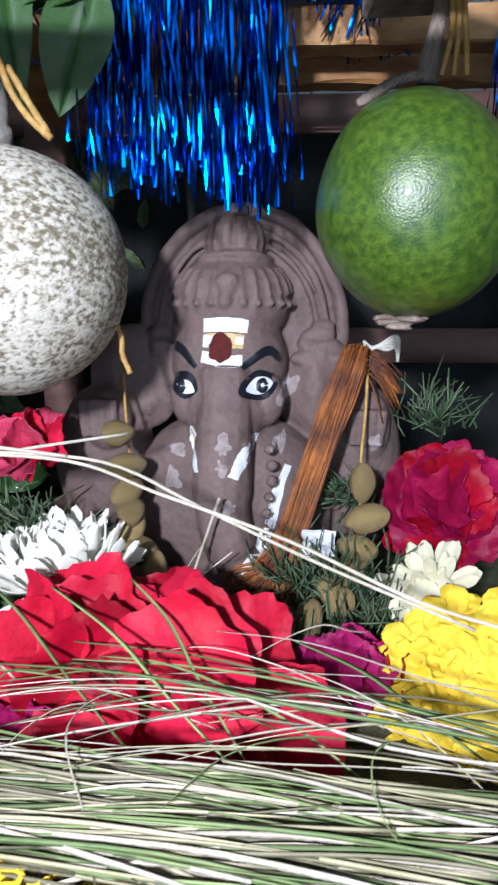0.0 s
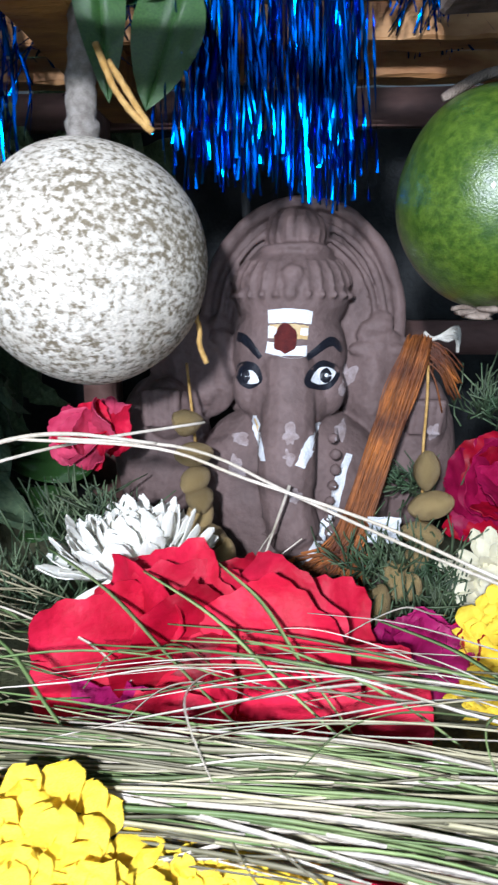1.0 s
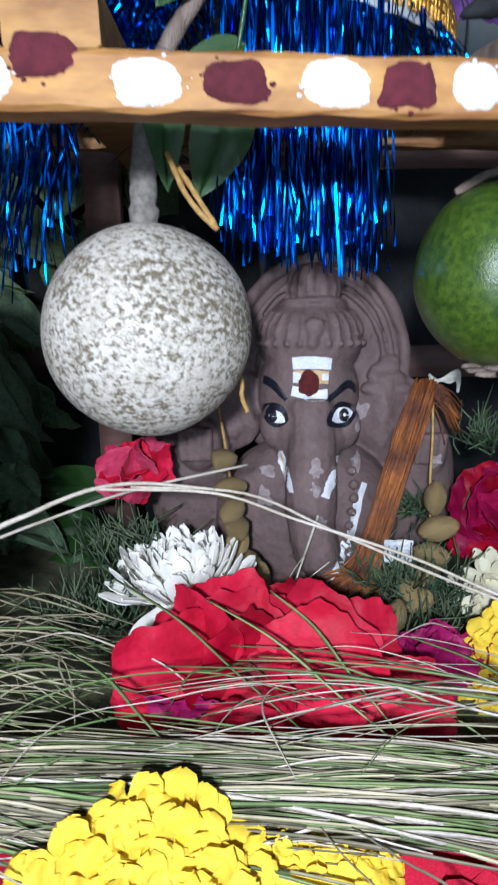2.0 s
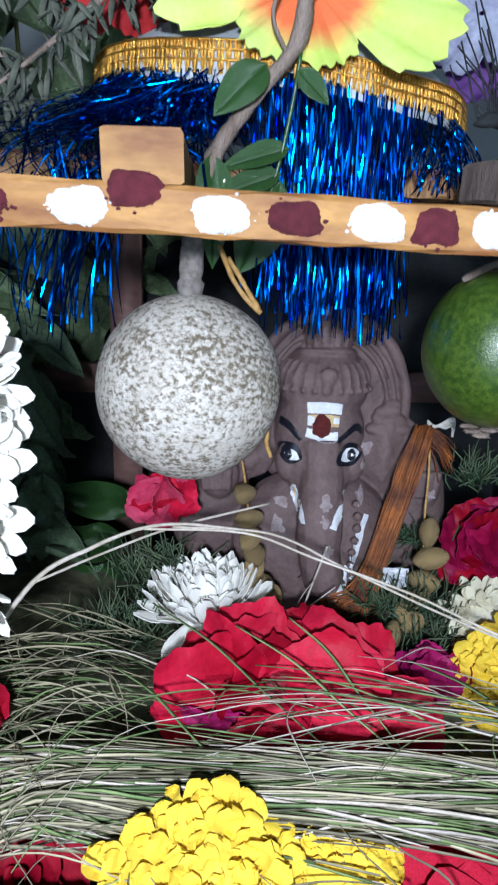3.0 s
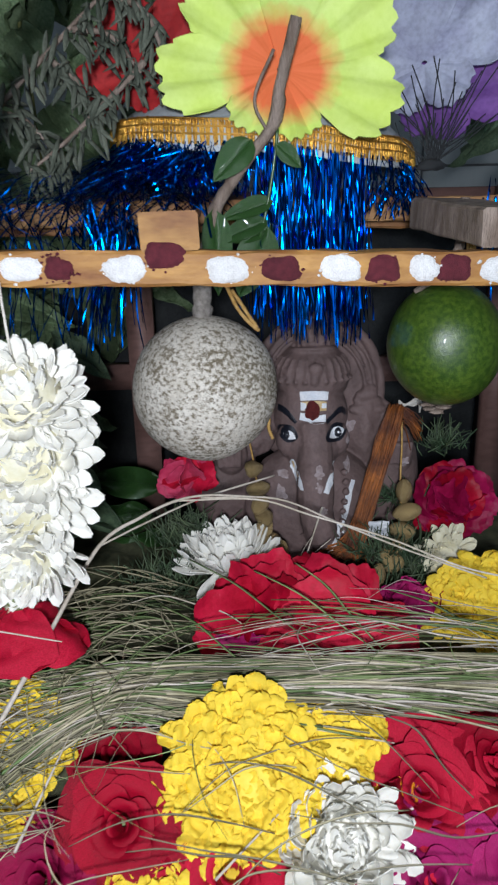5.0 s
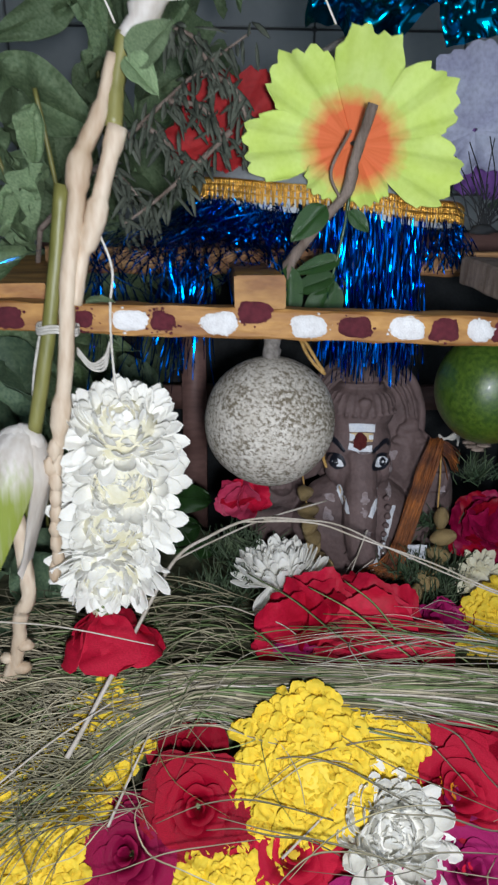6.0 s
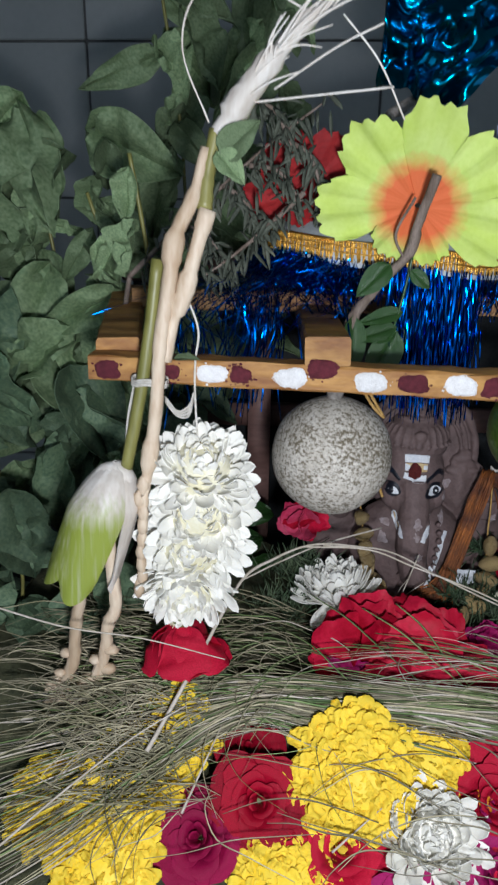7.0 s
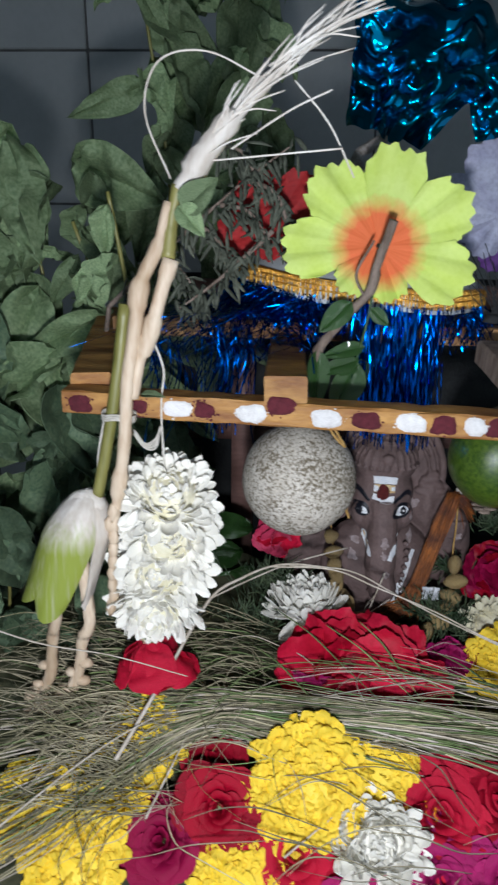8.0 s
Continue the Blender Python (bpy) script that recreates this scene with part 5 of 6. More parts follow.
fabric_flower((-0.0375, 0.268, 0.352), (-0.06, -0.95, 0.28), 1.41, 0.066, BLOOM, "fabric_flower", "large lime green fabric flower with an orange heart")
fabric_flower((0.068, 0.365, 0.372), (-0.35, -0.85, 0.3), 0.5, 0.062, LAVENDER, "fabric_flower", "pale lavender fabric flower behind the umbrella", 5)
fabric_flower((0.082, 0.372, 0.35), (-0.25, -0.9, 0.3), 0.1, 0.05, VIOLET, "fabric_flower", "violet fabric flower behind the umbrella", 5)
fabric_flower((-0.112, 0.315, 0.362), (-0.2, -0.9, 0.3), 0.9, 0.045, REDCLOTH, "fabric_flower", "red fabric flower half hidden by dry leaves", 5)


def foil_bow():
    t = thing("foil_bow", (0.0, 0.36, 0.44), "crumpled shiny blue foil bow above the umbrella", "decoration")
    corners = {"a": Vector((-0.058, 0.36, 0.532)), "b": Vector((0.075, 0.36, 0.5)), "c": Vector((-0.06, 0.355, 0.436)), "d": Vector((-0.003, 0.35, 0.42))}

    def f(u, v):
        p = corners["a"].lerp(corners["b"], u).lerp(corners["c"].lerp(corners["d"], u), v)
        c = 0.03 * noise.noise((u * 2.6, v * 2.6, 9)) + 0.016 * abs(noise.noise((u * 5, v * 5, 2))) + 0.003 * abs(noise.noise((u * 11, v * 10, 7)))
        return p + Vector((0.004 * noise.noise((u * 6, v * 6, 1)), -c - 0.01 * math.sin(math.pi * v), 0.006 * noise.noise((u * 7, v * 3, 4))))

    v, fc = sheet(f, 46, 46, 0.0008)
    part_mesh(t, "foil", v, fc, FOIL)
    g = lambda u, v: (0.02 + 0.05 * u + 0.02 * v, 0.362 + 0.01 * noise.noise((u * 6, v * 6, 3)) - 0.01 * u * v, 0.485 - 0.06 * v + 0.01 * u)
    v, fc = sheet(g, 26, 26, 0.0008)
    part_mesh(t, "foil", v, fc, FOIL)
    bm = bmesh.new()
    tube(bm, smooth_path([(-0.03, 0.358, 0.428), (-0.05, 0.35, 0.415), (-0.05, 0.34, 0.405), (-0.042, 0.335, 0.396)]), 0.004, 8, 0.4)
    part("knot", bm, GREYSTEM, t)
    bm = bmesh.new()
    tube(bm, smooth_path([(-0.02, 0.37, 0.5), (-0.02, 0.4, 1.0), (-0.02, 0.42, 1.895)]), 0.001, 5)
    part("cord", bm, COTTON, t)


foil_bow()

# ---- cardamom garland, fibres and sprigs on the idol ----


def pod_mesh():
    out = []
    for k in range(4):
        bm = bmesh.new()
        vs = bmesh.ops.create_uvsphere(bm, u_segments=12, v_segments=9, radius=1)["verts"]
        for p in vs:
            a = math.atan2(p.co.y, p.co.x)
            r = 1 + 0.1 * math.cos(3 * a) + 0.045 * math.cos(9 * a + k)
            t = p.co.z
            p.co = Vector((p.co.x * r * 0.74, p.co.y * r * 0.74, t * (1 + 0.14 * abs(t) ** 5)))
            p.co.x += 0.06 * noise.noise(p.co * 1.5 + Vector((k * 9, 0, 0)))
        me = bpy.data.meshes.new("pod")
        bm.to_mesh(me)
        bm.free()
        me.materials.append(POD)
        me.shade_smooth()
        out.append(me)
    return out


def cardamom_garland():
    t = thing("cardamom_garland", (0.0, 0.29, 0.05), "garland of dried greenish-brown cardamom pods on thread round the idol", "garland")
    pods = pod_mesh()
    spec = [
        ((0.049, 0.298, 0.091), 0.0086, 0), ((0.0515, 0.297, 0.0755), 0.0098, 80), ((0.0475, 0.293, 0.0635), 0.0092, 85), ((0.0455, 0.289, 0.055), 0.008, 60), ((0.04, 0.282, 0.038), 0.0088, 20), ((0.036, 0.285, 0.047), 0.008, 60),
        ((-0.056, 0.3, 0.111), 0.009, 80), ((-0.053, 0.299, 0.097), 0.0085, 75), ((-0.052, 0.295, 0.086), 0.009, 70), ((-0.05, 0.292, 0.078), 0.0092, 70), ((-0.05, 0.289, 0.0705), 0.0092, 65), ((-0.045, 0.286, 0.0625), 0.0095, 50), ((-0.0385, 0.282, 0.055), 0.0085, 20),
        ((-0.018, 0.272, 0.034), 0.009, 10), ((-0.0095, 0.271, 0.031), 0.0085, -10), ((0.003, 0.272, 0.034), 0.0078, 5), ((0.016, 0.27, 0.032), 0.0095, -15), ((-0.028, 0.276, 0.042), 0.0085, 30), ((0.027, 0.274, 0.034), 0.0085, -30),
    ]
    for c, s, a in spec:
        c = (c[0], c[1] - 0.009, c[2] + (0.007 if c[2] < 0.045 else 0.002))
        m = pose(*c, random.uniform(-30, 30), a + random.uniform(-18, 18), random.uniform(0, 360)) @ Matrix.Diagonal((0.9 * s, 0.9 * s, 0.95 * s, 1))
        piece("pod", random.choice(pods), t, m)
    bm = bmesh.new()
    tube(bm, smooth_path([(0.053, 0.322, 0.147), (0.0515, 0.31, 0.12), (0.0495, 0.302, 0.1), (0.0495, 0.297, 0.08), (0.046, 0.29, 0.056), (0.04, 0.282, 0.036)]), 0.0007, 6)
    tube(bm, smooth_path([(-0.06, 0.32, 0.135), (-0.056, 0.305, 0.118), (-0.052, 0.296, 0.09), (-0.048, 0.288, 0.066), (-0.036, 0.28, 0.052), (-0.02, 0.273, 0.034), (0.016, 0.271, 0.032)]), 0.0007, 6)
    part("thread", bm, TWINE, t)
    bm = bmesh.new()
    for k in range(5):
        tube(bm, smooth_path([(0.0505, 0.321, 0.142 + 0.002 * k), (0.055, 0.318, 0.1475), (0.061 + 0.001 * k, 0.319, 0.1465 + 0.0015 * k), (0.066, 0.32, 0.149 - 0.002 * k)]), 0.0009, 6, 0.4)
    part("knot", bm, COTTON, t, "white cotton knot")


cardamom_garland()


def fibre_bundle():
    bm = bmesh.new()
    for k in range(290):
        s = random.uniform(-1, 1)
        a = Vector((0.0465 + 0.005 * s, 0.312 + random.uniform(-0.003, 0.003), 0.15 - random.random() * 0.012))
        b = Vector((0.031 + 0.006 * s, 0.299 + random.uniform(-0.004, 0.003), 0.105))
        c = Vector((0.0165 + 0.005 * s + random.gauss(0, 0.001), 0.287 + random.uniform(-0.003, 0.003), 0.062))
        d = c + Vector((random.gauss(-0.009, 0.008), -0.006, -random.uniform(0.006, 0.026)))
        tube(bm, smooth_path([a, a.lerp(b, 0.5) + Vector((random.gauss(0, 0.0012), 0, 0)), b, c, d], 3), random.uniform(0.0003, 0.0006), 4)
    for k in range(40):
        a = Vector((0.05, 0.318, 0.143)) + Vector((random.gauss(0, 0.002), 0, random.gauss(0, 0.003)))
        b = Vector((0.064 + random.gauss(0, 0.003), 0.318, 0.128 + random.gauss(0, 0.004)))
        tube(bm, smooth_path([a, a.lerp(b, 0.5) + Vector((0, -0.003, 0.003)), b], 4), 0.0005, 4)
    ob = part("fibre_bundle", bm, FIBRE, None)
    tagged(ob, "bundle of red-orange dyed fibres leaning on the idol", "fibre bundle", kind="stuff")


fibre_bundle()


def sprig(center, n, spread, length, label, lean=(0, 0, 1)):
    bm = bmesh.new()
    c = Vector(center)
    for _ in range(n):
        p = c + Vector((random.gauss(0, spread), random.gauss(0, spread * 0.4), random.gauss(0, spread * 0.5)))
        d = (Vector(lean) + Vector((random.gauss(0, 0.6), random.gauss(0, 0.4), random.gauss(0, 0.5)))).normalized()
        q = p + d * length * random.uniform(0.6, 1.2)
        tube(bm, [p, p.lerp(q, 0.5) + Vector((random.gauss(0, 0.001), 0, random.gauss(0, 0.001))), q], [0.0005, 0.0005, 0.0003], 4)
    tagged(part("needle_sprig", bm, NEEDLE, None), label, "sprig", kind="stuff")


sprig((0.035, 0.28, 0.05), 190, 0.011, 0.018, "dry green needle sprig tucked under the pods")
sprig((0.058, 0.275, 0.035), 120, 0.012, 0.018, "dry green needle sprig beside the cream flower")
sprig((0.085, 0.325, 0.112), 80, 0.007, 0.022, "dry green needle sprig behind the crimson rose")
sprig((-0.105, 0.29, 0.06), 170, 0.012, 0.022, "dry green needle sprig under the pink rose")
sprig((-0.118, 0.262, 0.04), 150, 0.014, 0.022, "dry green needle sprig beside the white flower")
sprig((0.02, 0.262, 0.032), 90, 0.014, 0.014, "dry green needle sprig in front of the idol")
sprig((0.047, 0.306, 0.08), 60, 0.006, 0.014, "short needles behind the pods", (-0.4, 0, 0.6))


def paper_scrap():
    f = lambda u, v: (0.024 + 0.014 * u + 0.002 * noise.noise((u * 4, v * 4, 1)), 0.284 + 0.003 * noise.noise((u * 5, v * 5, 6)), 0.061 + 0.012 * v)
    v, fc = sheet(f, 10, 10, 0.0005)
    tagged(piece("paper_scrap", mesh_of("paper_scrap", v, fc, PAPER), None), "crumpled scrap of white paper among the pods", "paper")


paper_scrap()

# ---- long straws and grass ----


def straw(pts, r, label, fork=None):
    bm = bmesh.new()
    p = smooth_path(pts, 8)
    n = len(p)
    tube(bm, p, [r * (1 - 0.6 * i / n) for i in range(n)], 7, 0.15)
    for q in fork or ():
        tube(bm, smooth_path(q, 6), r * 0.42, 6, 0.15)
    tagged(part("straw_stalk", bm, STRAW, None), label, "straw", "loose straws")


straw([(-0.197, 0.11, 0.0375), (-0.189, 0.124, 0.0475), (-0.1675, 0.16, 0.078), (-0.146, 0.197, 0.107), (-0.124, 0.212, 0.1165), (-0.104, 0.22, 0.1225), (-0.085, 0.224, 0.1235), (-0.057, 0.228, 0.1195)], 0.0015,
      "long pale dry straw stalk crossing in front of the idol",
      ([(-0.146, 0.197, 0.107), (-0.12, 0.216, 0.112), (-0.09, 0.235, 0.117), (-0.044, 0.26, 0.12)], [(-0.104, 0.22, 0.1225), (-0.057, 0.229, 0.1175), (-0.025, 0.222, 0.109), (0.019, 0.21, 0.098), (0.06, 0.2, 0.083), (0.1, 0.195, 0.074)],
       [(-0.09, 0.224, 0.122), (-0.045, 0.23, 0.117), (-0.01, 0.222, 0.104), (0.03, 0.21, 0.09), (0.075, 0.2, 0.075)]))
straw([(-0.275, 0.055, 0.012), (-0.24, 0.085, 0.03), (-0.205, 0.112, 0.046), (-0.175, 0.128, 0.058)], 0.0008, "thin dry straw lying over the yellow flowers")
straw([(-0.31, 0.145, 0.115), (-0.25, 0.13, 0.11), (-0.2, 0.125, 0.108), (-0.15, 0.12, 0.1)], 0.0007, "thin dry grass stem across the husk")
straw([(-0.0105, 0.2745, 0.09), (-0.02, 0.27, 0.062), (-0.028, 0.266, 0.038)], 0.0007, "thin dry stem leaning on the idol", ([(-0.0165, 0.271, 0.072), (-0.024, 0.27, 0.06), (-0.03, 0.268, 0.044)], [(-0.005, 0.27, 0.068), (-0.02, 0.268, 0.056), (-0.034, 0.266, 0.045)]))
straw([(-0.172, 0.085, 0.018), (-0.165, 0.1, 0.028), (-0.158, 0.115, 0.038), (-0.153, 0.127, 0.045)], 0.0008, "short pale straw over the roses")
straw([(-0.085, 0.075, 0.008), (-0.065, 0.088, 0.018), (-0.045, 0.102, 0.026)], 0.0007, "short brown straw over the roses")


def strand(bm, pts, r, sides=3, n=4):
    p = smooth_path(pts, n)
    m = len(p)
    tube(bm, p, [r * (1 - 0.55 * abs(2 * i / m - 0.8)) for i in range(m)], sides, flat=0.55)


def top_z(x, y):
    """Height of the flowers that the grass lies on."""
    s = min(1, max(0, (y - 0.05) / 0.11))
    return 0.007 + 0.04 * s * s * (3 - 2 * s) - 0.009 * max(0, min(1, (-0.13 - x) / 0.05))


def grass_bundle(material, count, seed, label):
    rnd = random.Random(seed)
    bm = bmesh.new()
    for _ in range(count):
        k = rnd.random()
        y0 = 0.137 + 0.018 * k + rnd.gauss(0, 0.0022)
        slope = rnd.gauss(0.03, 0.06)
        x0 = rnd.uniform(-0.1, 0.17)
        x1 = x0 - rnd.uniform(0.11, 0.26)
        fan = rnd.gauss(0, 0.02) + (k - 0.7) * 0.1
        lay = rnd.uniform(0, 0.009)
        pts = []
        for i in range(6):
            t = i / 5
            x = x0 + (x1 - x0) * t
            spread = max(0, -0.145 - x) / 0.14
            y = y0 - slope * (x - (x0 + x1) / 2) * min(1, 1.2 - max(0, -0.12 - x) / 0.1) - 0.06 * max(0, x) + fan * min(1.4, spread) - 0.012 * spread + rnd.gauss(0, 0.001)
            z = top_z(x, y) + lay + rnd.gauss(0, 0.0008) + 0.003 * math.sin(3 * t + k * 6) - 0.008 * spread
            pts.append((x, y, z))
        strand(bm, pts, rnd.uniform(0.0004, 0.0011))
    tagged(part("grass_bundle", bm, material, None), label, "grass", kind="stuff")


grass_bundle(GRASS, 640, 3, "bundle of dry olive grass blades strewn across the flowers")
grass_bundle(GRASSGREEN, 300, 4, "green grass blades strewn across the flowers")
grass_bundle(STRAW, 300, 5, "pale bleached grass blades strewn across the flowers")


def wild_grass(material, count, seed, label, area, length, zup):
    rnd = random.Random(seed)
    bm = bmesh.new()
    for _ in range(count):
        x, y = rnd.uniform(*area[0]), rnd.uniform(*area[1])
        a = rnd.gauss(3.3, 0.55)
        L = length * rnd.uniform(0.5, 1.2)
        pts, bend = [], rnd.gauss(0, 0.5)
        for i in range(5):
            t = i / 4
            xx, yy = x + L * t * math.cos(a + bend * t), y + 0.6 * L * t * math.sin(a + bend * t)
            pts.append((xx, yy, top_z(xx, yy) + rnd.uniform(0, 0.006) + zup * math.sin(math.pi * t * 0.8)))
        strand(bm, pts, rnd.uniform(0.0003, 0.0007))
    tagged(part("loose_grass", bm, material, None), label, "grass", kind="stuff")


wild_grass(GRASS, 210, 11, "loose tangled dry grass at the bed's edge", ((-0.26, -0.09), (0.145, 0.25)), 0.1, 0.012)
wild_grass(GRASS, 150, 18, "loose dry grass over the yellow flowers", ((-0.21, -0.15), (0.09, 0.15)), 0.1, 0.012)
wild_grass(GRASSGREEN, 80, 12, "loose green grass blades", ((-0.2, -0.07), (0.13, 0.23)), 0.1, 0.01)
wild_grass(STRAW, 5, 13, "loose pale grass stems over the red rose", ((-0.1, 0.08), (0.17, 0.26)), 0.09, 0.012)
wild_grass(GRASSGREEN, 3, 14, "loose green blades over the red rose", ((-0.06, 0.1), (0.17, 0.22)), 0.1, 0.012)
wild_grass(GRASSGREEN, 3, 16, "green blades lying over the red rose", ((-0.04, 0.12), (0.165, 0.2)), 0.13, 0.014)
wild_grass(STRAW, 4, 17, "pale blades lying over the red rose", ((-0.04, 0.12), (0.165, 0.2)), 0.13, 0.014)
wild_grass(GRASS, 26, 15, "thin brown stems over the front flowers", ((-0.1, 0.08), (0.05, 0.13)), 0.1, 0.012)


def arching_blades(material, count, seed, label, r, back):
    """Blades that leave the bundle on one side and arch over the red rose."""
    rnd = random.Random(seed)
    bm = bmesh.new()
    for _ in range(count):
        a = Vector((rnd.uniform(0.03, 0.13), rnd.uniform(0.15, 0.2), 0.046 + rnd.uniform(0, 0.008)))
        b = Vector((rnd.uniform(-0.1, 0.01), rnd.uniform(0.165, 0.225) if back else rnd.uniform(0.15, 0.185), 0))
        b.z = 0.05 + 0.4 * max(0, b.y - 0.18) + rnd.uniform(0, 0.008)
        m = a.lerp(b, 0.5) + Vector((0, rnd.gauss(0, 0.004), rnd.uniform(0.006, 0.014)))
        strand(bm, [a, a.lerp(m, 0.5) + Vector((0, 0, 0.003)), m, m.lerp(b, 0.5) + Vector((0, 0, 0.003)), b], r * rnd.uniform(0.6, 1.2), n=5)
    tagged(part("loose_grass", bm, material, None), label, "grass", kind="stuff")


arching_blades(STRAW, 10, 61, "pale stems arching over the red rose", 0.00042, True)
arching_blades(GRASSGREEN, 5, 62, "green blades arching over the red rose", 0.0007, True)
arching_blades(GRASS, 7, 63, "olive blades arching beside the red rose", 0.0005, False)


def crossing_blades():
    """Broad green blades that slant across the red rose."""
    bm = bmesh.new()
    for a, b in (((-0.1, 0.232, 0.078), (-0.02, 0.166, 0.05)), ((-0.06, 0.214, 0.078), (0.012, 0.158, 0.05)), ((-0.035, 0.222, 0.078), (0.008, 0.168, 0.052)), ((0.02, 0.21, 0.064), (0.08, 0.165, 0.05)), ((-0.115, 0.2, 0.066), (-0.06, 0.15, 0.052))):
        a, b = Vector(a), Vector(b)
        strand(bm, [a, a.lerp(b, 0.33) + Vector((0.002, 0, 0.003)), a.lerp(b, 0.66) + Vector((0, 0, 0.002)), b], 0.0009, n=6)
    tagged(part("loose_grass", bm, GRASSGREEN, None), "broad green blades slanting over the red rose", "grass", kind="stuff")


crossing_blades()

# ---- foliage behind and beside ----


def hanging_leaves(specs, name, label, material, stem=None):
    t = thing(name, specs[0][0], label, "plant")
    for a, b, w in specs:
        me = leaf_mesh("leaf", material, 1, w, random.uniform(0.2, 1.3), random.uniform(0.0, 0.8), random.uniform(0.3, 0.75), random.uniform(0.5, 1.0), 14)
        piece("leaf", me, t, aim(a, b, (random.uniform(-0.7, 0.7), -1, random.uniform(-0.2, 0.5))))
    if stem:
        bm = bmesh.new()
        for pts in stem:
            tube(bm, smooth_path(pts), 0.0016, 7, 0.2)
        part("stem", bm, STEMGREEN, t)
    return t


def creeper(x, y, z0, z1, n, size, seed, label, material=WILT):
    rnd = random.Random(seed)
    random.seed(seed)
    specs = []
    n = int(n * 1.5)
    for i in range(n):
        z = z0 + (z1 - z0) * (i + rnd.random() * 0.6) / n
        s = size * rnd.uniform(0.45, 1.05)
        a = (x + rnd.gauss(0, 0.012), y + rnd.gauss(0, 0.015), z)
        d = Vector((rnd.uniform(-0.8, 0.8), rnd.uniform(-0.5, 0.1), rnd.uniform(-1.0, -0.25))).normalized() * s
        specs.append((a, tuple(Vector(a) + d), rnd.uniform(0.4, 0.75)))
    hanging_leaves(specs, "leafy_branch", label, material, [[(x, y, -0.04), (x + 0.01, y + 0.01, 0.5 * (z0 + z1)), (x - 0.01, y, z1 - 0.06)]])


creeper(-0.35, 0.42, 0.1, 0.45, 18, 0.12, 21, "leafy branch with limp grey-green leaves against the wall")
creeper(-0.285, 0.39, 0.1, 0.42, 18, 0.1, 22, "leafy branch with limp grey-green leaves")
creeper(-0.24, 0.5, 0.1, 0.62, 24, 0.09, 23, "tall leafy branch with drooping leaves")
creeper(-0.16, 0.56, 0.2, 0.7, 22, 0.1, 24, "tall leafy branch with drooping leaves")
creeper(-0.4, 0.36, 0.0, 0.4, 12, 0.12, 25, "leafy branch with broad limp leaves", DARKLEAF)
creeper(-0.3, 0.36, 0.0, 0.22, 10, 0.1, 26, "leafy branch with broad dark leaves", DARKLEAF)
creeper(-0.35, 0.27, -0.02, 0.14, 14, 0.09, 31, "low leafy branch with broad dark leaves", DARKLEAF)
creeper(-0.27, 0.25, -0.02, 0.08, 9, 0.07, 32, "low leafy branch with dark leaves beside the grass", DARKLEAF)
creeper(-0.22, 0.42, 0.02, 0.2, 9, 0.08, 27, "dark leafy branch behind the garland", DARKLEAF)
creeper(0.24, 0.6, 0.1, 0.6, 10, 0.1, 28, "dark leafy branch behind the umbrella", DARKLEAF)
random.seed(77)
hanging_leaves([((-0.236, 0.3, 0.376), (-0.243, 0.294, 0.335), 0.5), ((-0.232, 0.3, 0.34), (-0.247, 0.292, 0.302), 0.62), ((-0.252, 0.31, 0.33), (-0.275, 0.3, 0.3), 0.5)],
               "leafy_branch", "drooping pale green leaves beside the frame", WILT, [[(-0.225, 0.32, 0.28), (-0.23, 0.305, 0.34), (-0.236, 0.3, 0.385)]])
hanging_leaves([((-0.13, 0.4, 0.06), (-0.2, 0.39, 0.07), 0.42), ((-0.14, 0.39, 0.04), (-0.21, 0.37, 0.035), 0.4), ((-0.125, 0.37, 0.03), (-0.17, 0.35, 0.02), 0.42), ((-0.2, 0.38, 0.06), (-0.24, 0.37, 0.02), 0.4)],
               "leafy_branch", "low branch with smooth dark green leaves behind the idol", LEAF)


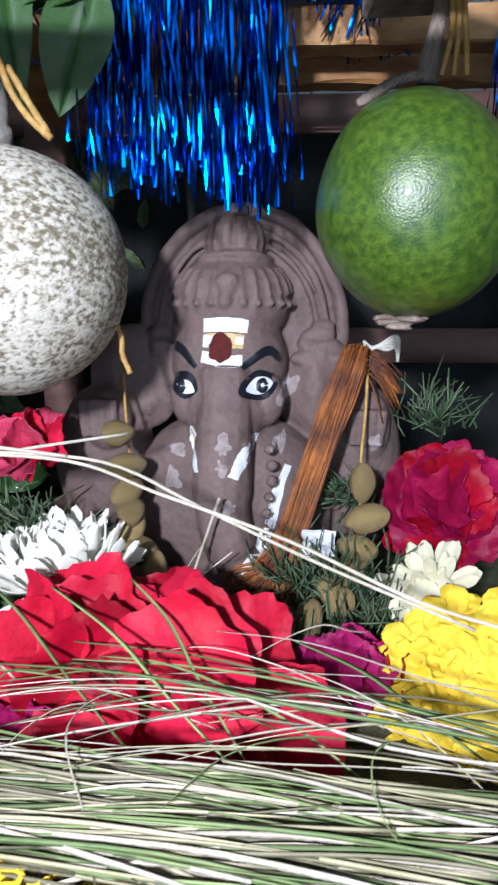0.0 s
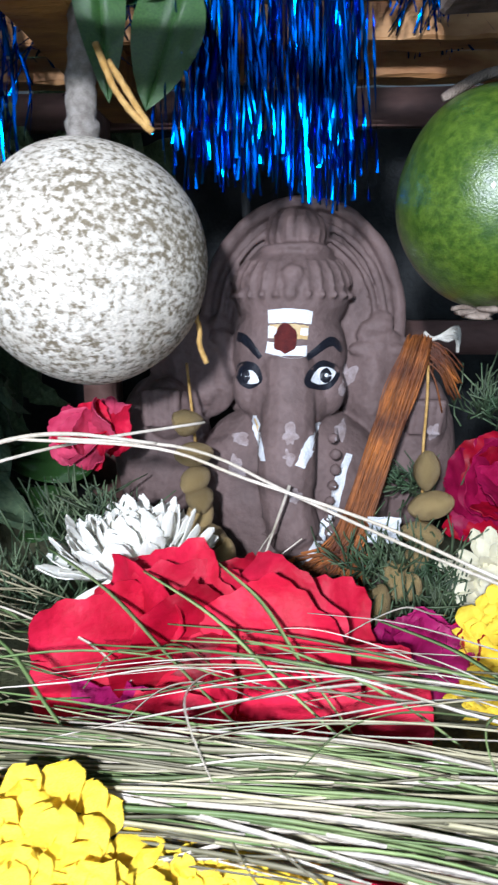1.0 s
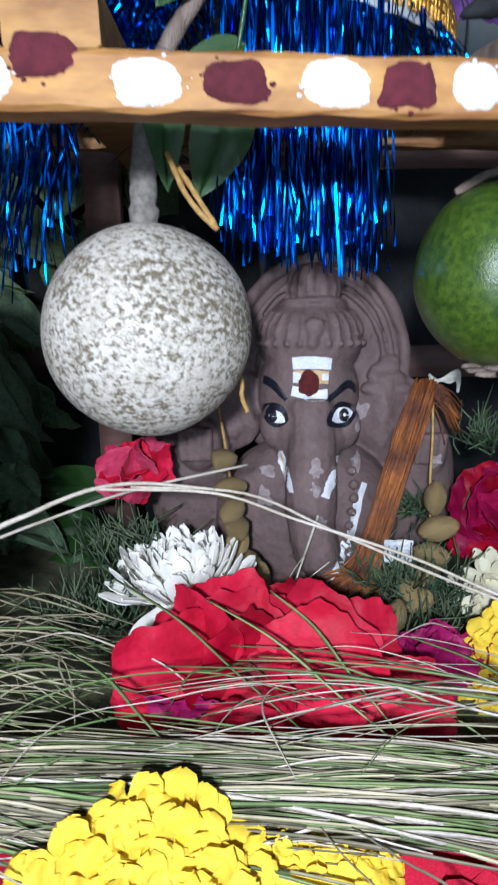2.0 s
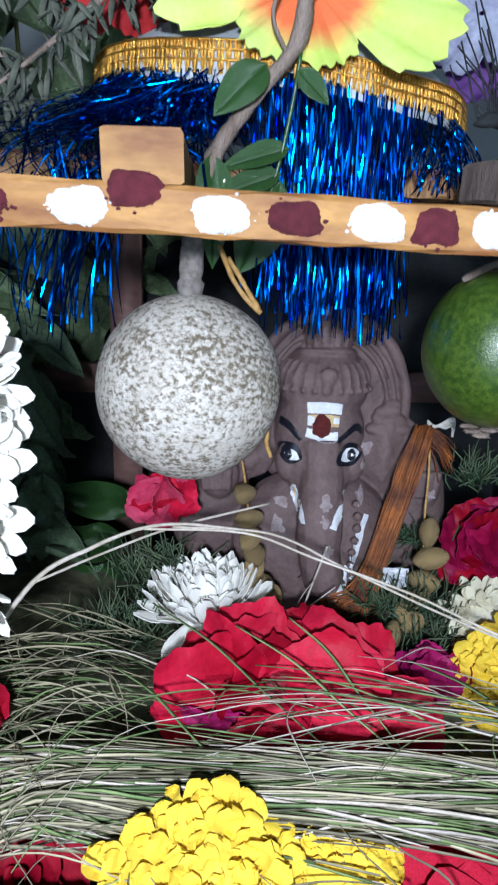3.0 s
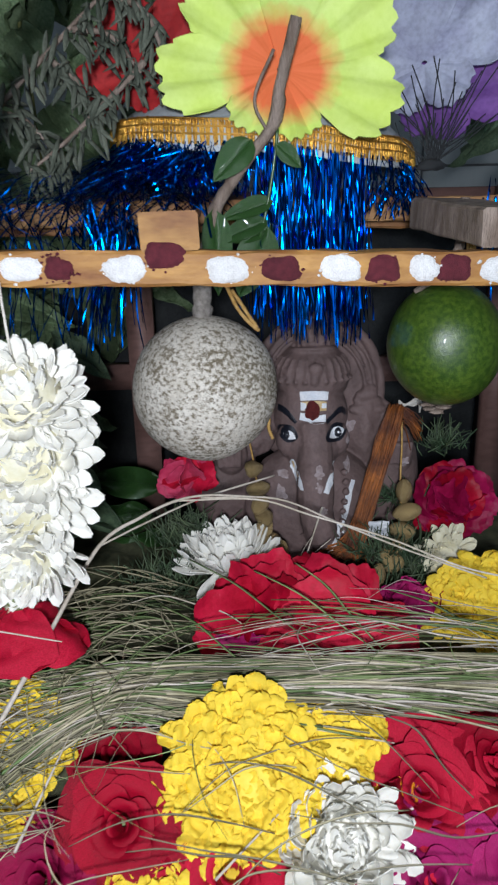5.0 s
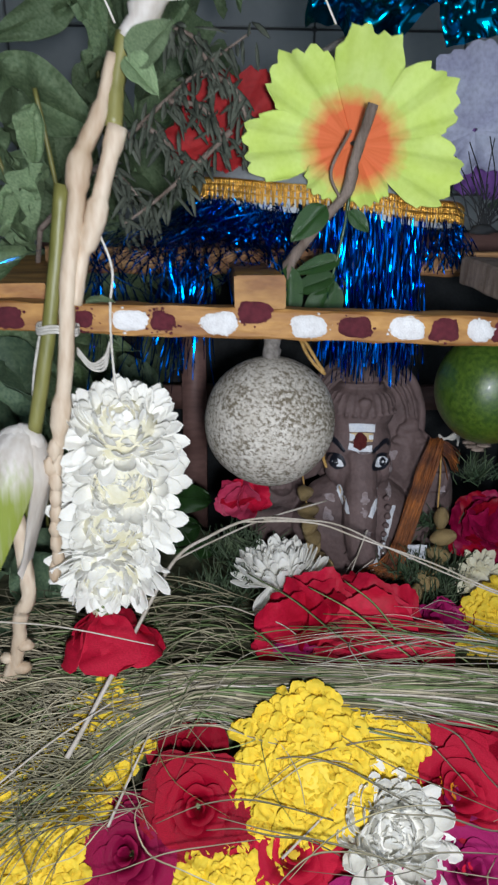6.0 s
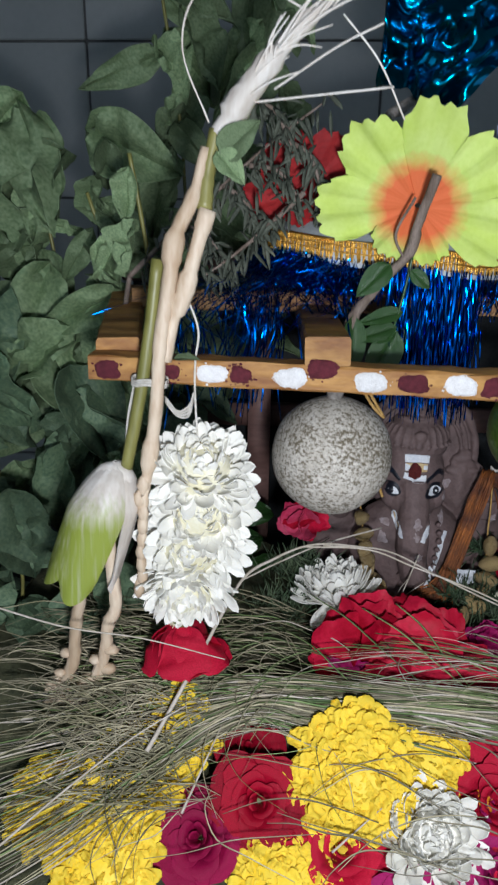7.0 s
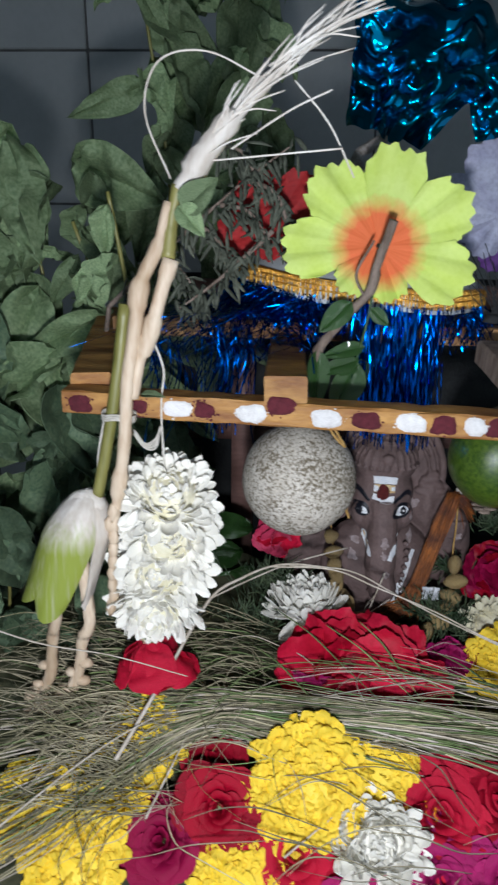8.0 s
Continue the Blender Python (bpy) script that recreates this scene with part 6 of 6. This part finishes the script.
def dry_herb():
    t = thing("dry_herb_branch", (-0.215, 0.3, 0.3), "withered herb branch with small curled grey-green leaves", "plant")
    rnd = random.Random(8)
    bm, lv = bmesh.new(), bmesh.new()
    mains = [[(-0.24, 0.3, 0.3), (-0.2, 0.292, 0.337), (-0.165, 0.29, 0.367), (-0.135, 0.29, 0.392), (-0.1, 0.3, 0.418)], [(-0.132, 0.29, 0.394), (-0.112, 0.287, 0.386), (-0.102, 0.285, 0.366), (-0.1, 0.284, 0.348)],
             [(-0.15, 0.288, 0.377), (-0.13, 0.285, 0.373), (-0.114, 0.282, 0.354)], [(-0.112, 0.285, 0.36), (-0.137, 0.28, 0.337), (-0.16, 0.277, 0.318), (-0.18, 0.275, 0.304)],
             [(-0.168, 0.29, 0.364), (-0.152, 0.285, 0.353), (-0.142, 0.282, 0.336)], [(-0.2, 0.292, 0.337), (-0.182, 0.288, 0.332), (-0.168, 0.284, 0.316)], [(-0.125, 0.292, 0.398), (-0.135, 0.288, 0.412), (-0.152, 0.286, 0.418)]]
    for pts in mains:
        p = smooth_path(pts, 10)
        tube(bm, p, [0.0021 * (1 - 0.7 * i / len(p)) for i in range(len(p))], 6, 0.2)
        for q in p[2:]:
            for _ in range(2):
                a = q + Vector((rnd.gauss(0, 0.003), rnd.gauss(0, 0.003), rnd.gauss(0, 0.003)))
                d = Vector((rnd.gauss(0.1, 0.5), rnd.gauss(-0.3, 0.5), rnd.gauss(-0.8, 0.6))).normalized()
                L = rnd.uniform(0.009, 0.021)
                m = [a, a + d * L * 0.35 + Vector((0, 0, 0.0008)), a + d * L * 0.7, a + d * L - Vector((0, 0, 0.001))]
                tube(lv, m, [0.0004, 0.0017, 0.0018, 0.0005], 6, 0.1, flat=0.3)
    part("stem", bm, BARK, t)
    tagged(part("leaves", lv, DRYHERB, t, "curled grey-green leaflets"), kind="stuff")
    bm = bmesh.new()
    tube(bm, smooth_path([(-0.24, 0.3, 0.3), (-0.25, 0.32, 0.272)]), 0.002, 6)
    part("stem", bm, BARK, t)


dry_herb()


def bristles():
    bm = bmesh.new()
    rnd = random.Random(9)
    for _ in range(34):
        a = Vector((0.05 + rnd.gauss(0, 0.004), 0.275, 0.306 + rnd.gauss(0, 0.002)))
        b = a + Vector((rnd.uniform(-0.025, 0.035), rnd.uniform(-0.01, 0.01), rnd.uniform(0.02, 0.05)))
        tube(bm, smooth_path([a, a.lerp(b, 0.5) + Vector((rnd.gauss(0, 0.002), 0, 0)), b], 3), 0.0004, 4)
    blob(bm, (0.05, 0.275, 0.303), 0.006, (1.3, 1, 0.6), 0.5, 2)
    tagged(part("dark_tinsel_tuft", bm, DARKCLOTH_SHADE, None), "tuft of thin dark tinsel wires on the umbrella trim", "decoration", kind="stuff")


bristles()


def stool():
    t = thing("wooden_stool", (0.0, 0.6, -0.045), "pinkish-brown wooden stool frame in the dark behind the idol", "stool")
    for x in (-0.15, 0.19):
        bm = bmesh.new()
        box(bm, x - 0.012, x + 0.012, 0.48, 0.504, -0.042, 0.3, 0.002)
        part("leg", bm, ROSEWOOD, t)
    bm = bmesh.new()
    box(bm, -0.3, 0.3, 0.505, 0.525, 0.118, 0.142, 0.002)
    part("rail", bm, ROSEWOOD, t)
    bm = bmesh.new()
    box(bm, -0.3, 0.3, 0.506, 0.526, 0.275, 0.298, 0.002)
    part("rail", bm, ROSEWOOD, t)
    # Near-black sheet, added where there is only shade behind the rails.
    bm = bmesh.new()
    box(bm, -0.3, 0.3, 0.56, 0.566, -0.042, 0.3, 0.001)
    part("back_panel", bm, DARKCLOTH_SHADE, t)


stool()

# ---- wall tiles ----


def wall_tiles():
    bm = bmesh.new()
    box(bm, -0.1425, 0.1425, -0.006, 0.002, -0.1425, 0.1425, 0.002)
    me = bpy.data.meshes.new("tile")
    bm.to_mesh(me)
    bm.free()
    me.materials.append(TILE)
    for i in range(-4, 8):
        for j in range(-4, 4):
            x, z = -0.54 + 0.145 + 0.29 * i, 0.652 + 0.145 + 0.29 * j
            if -1.6 < x - 0.14 and x + 0.14 < 1.6 and z + 0.14 < 1.9:
                piece("tile", me, wall_north, pose(x, 1.273, z))


wall_tiles()
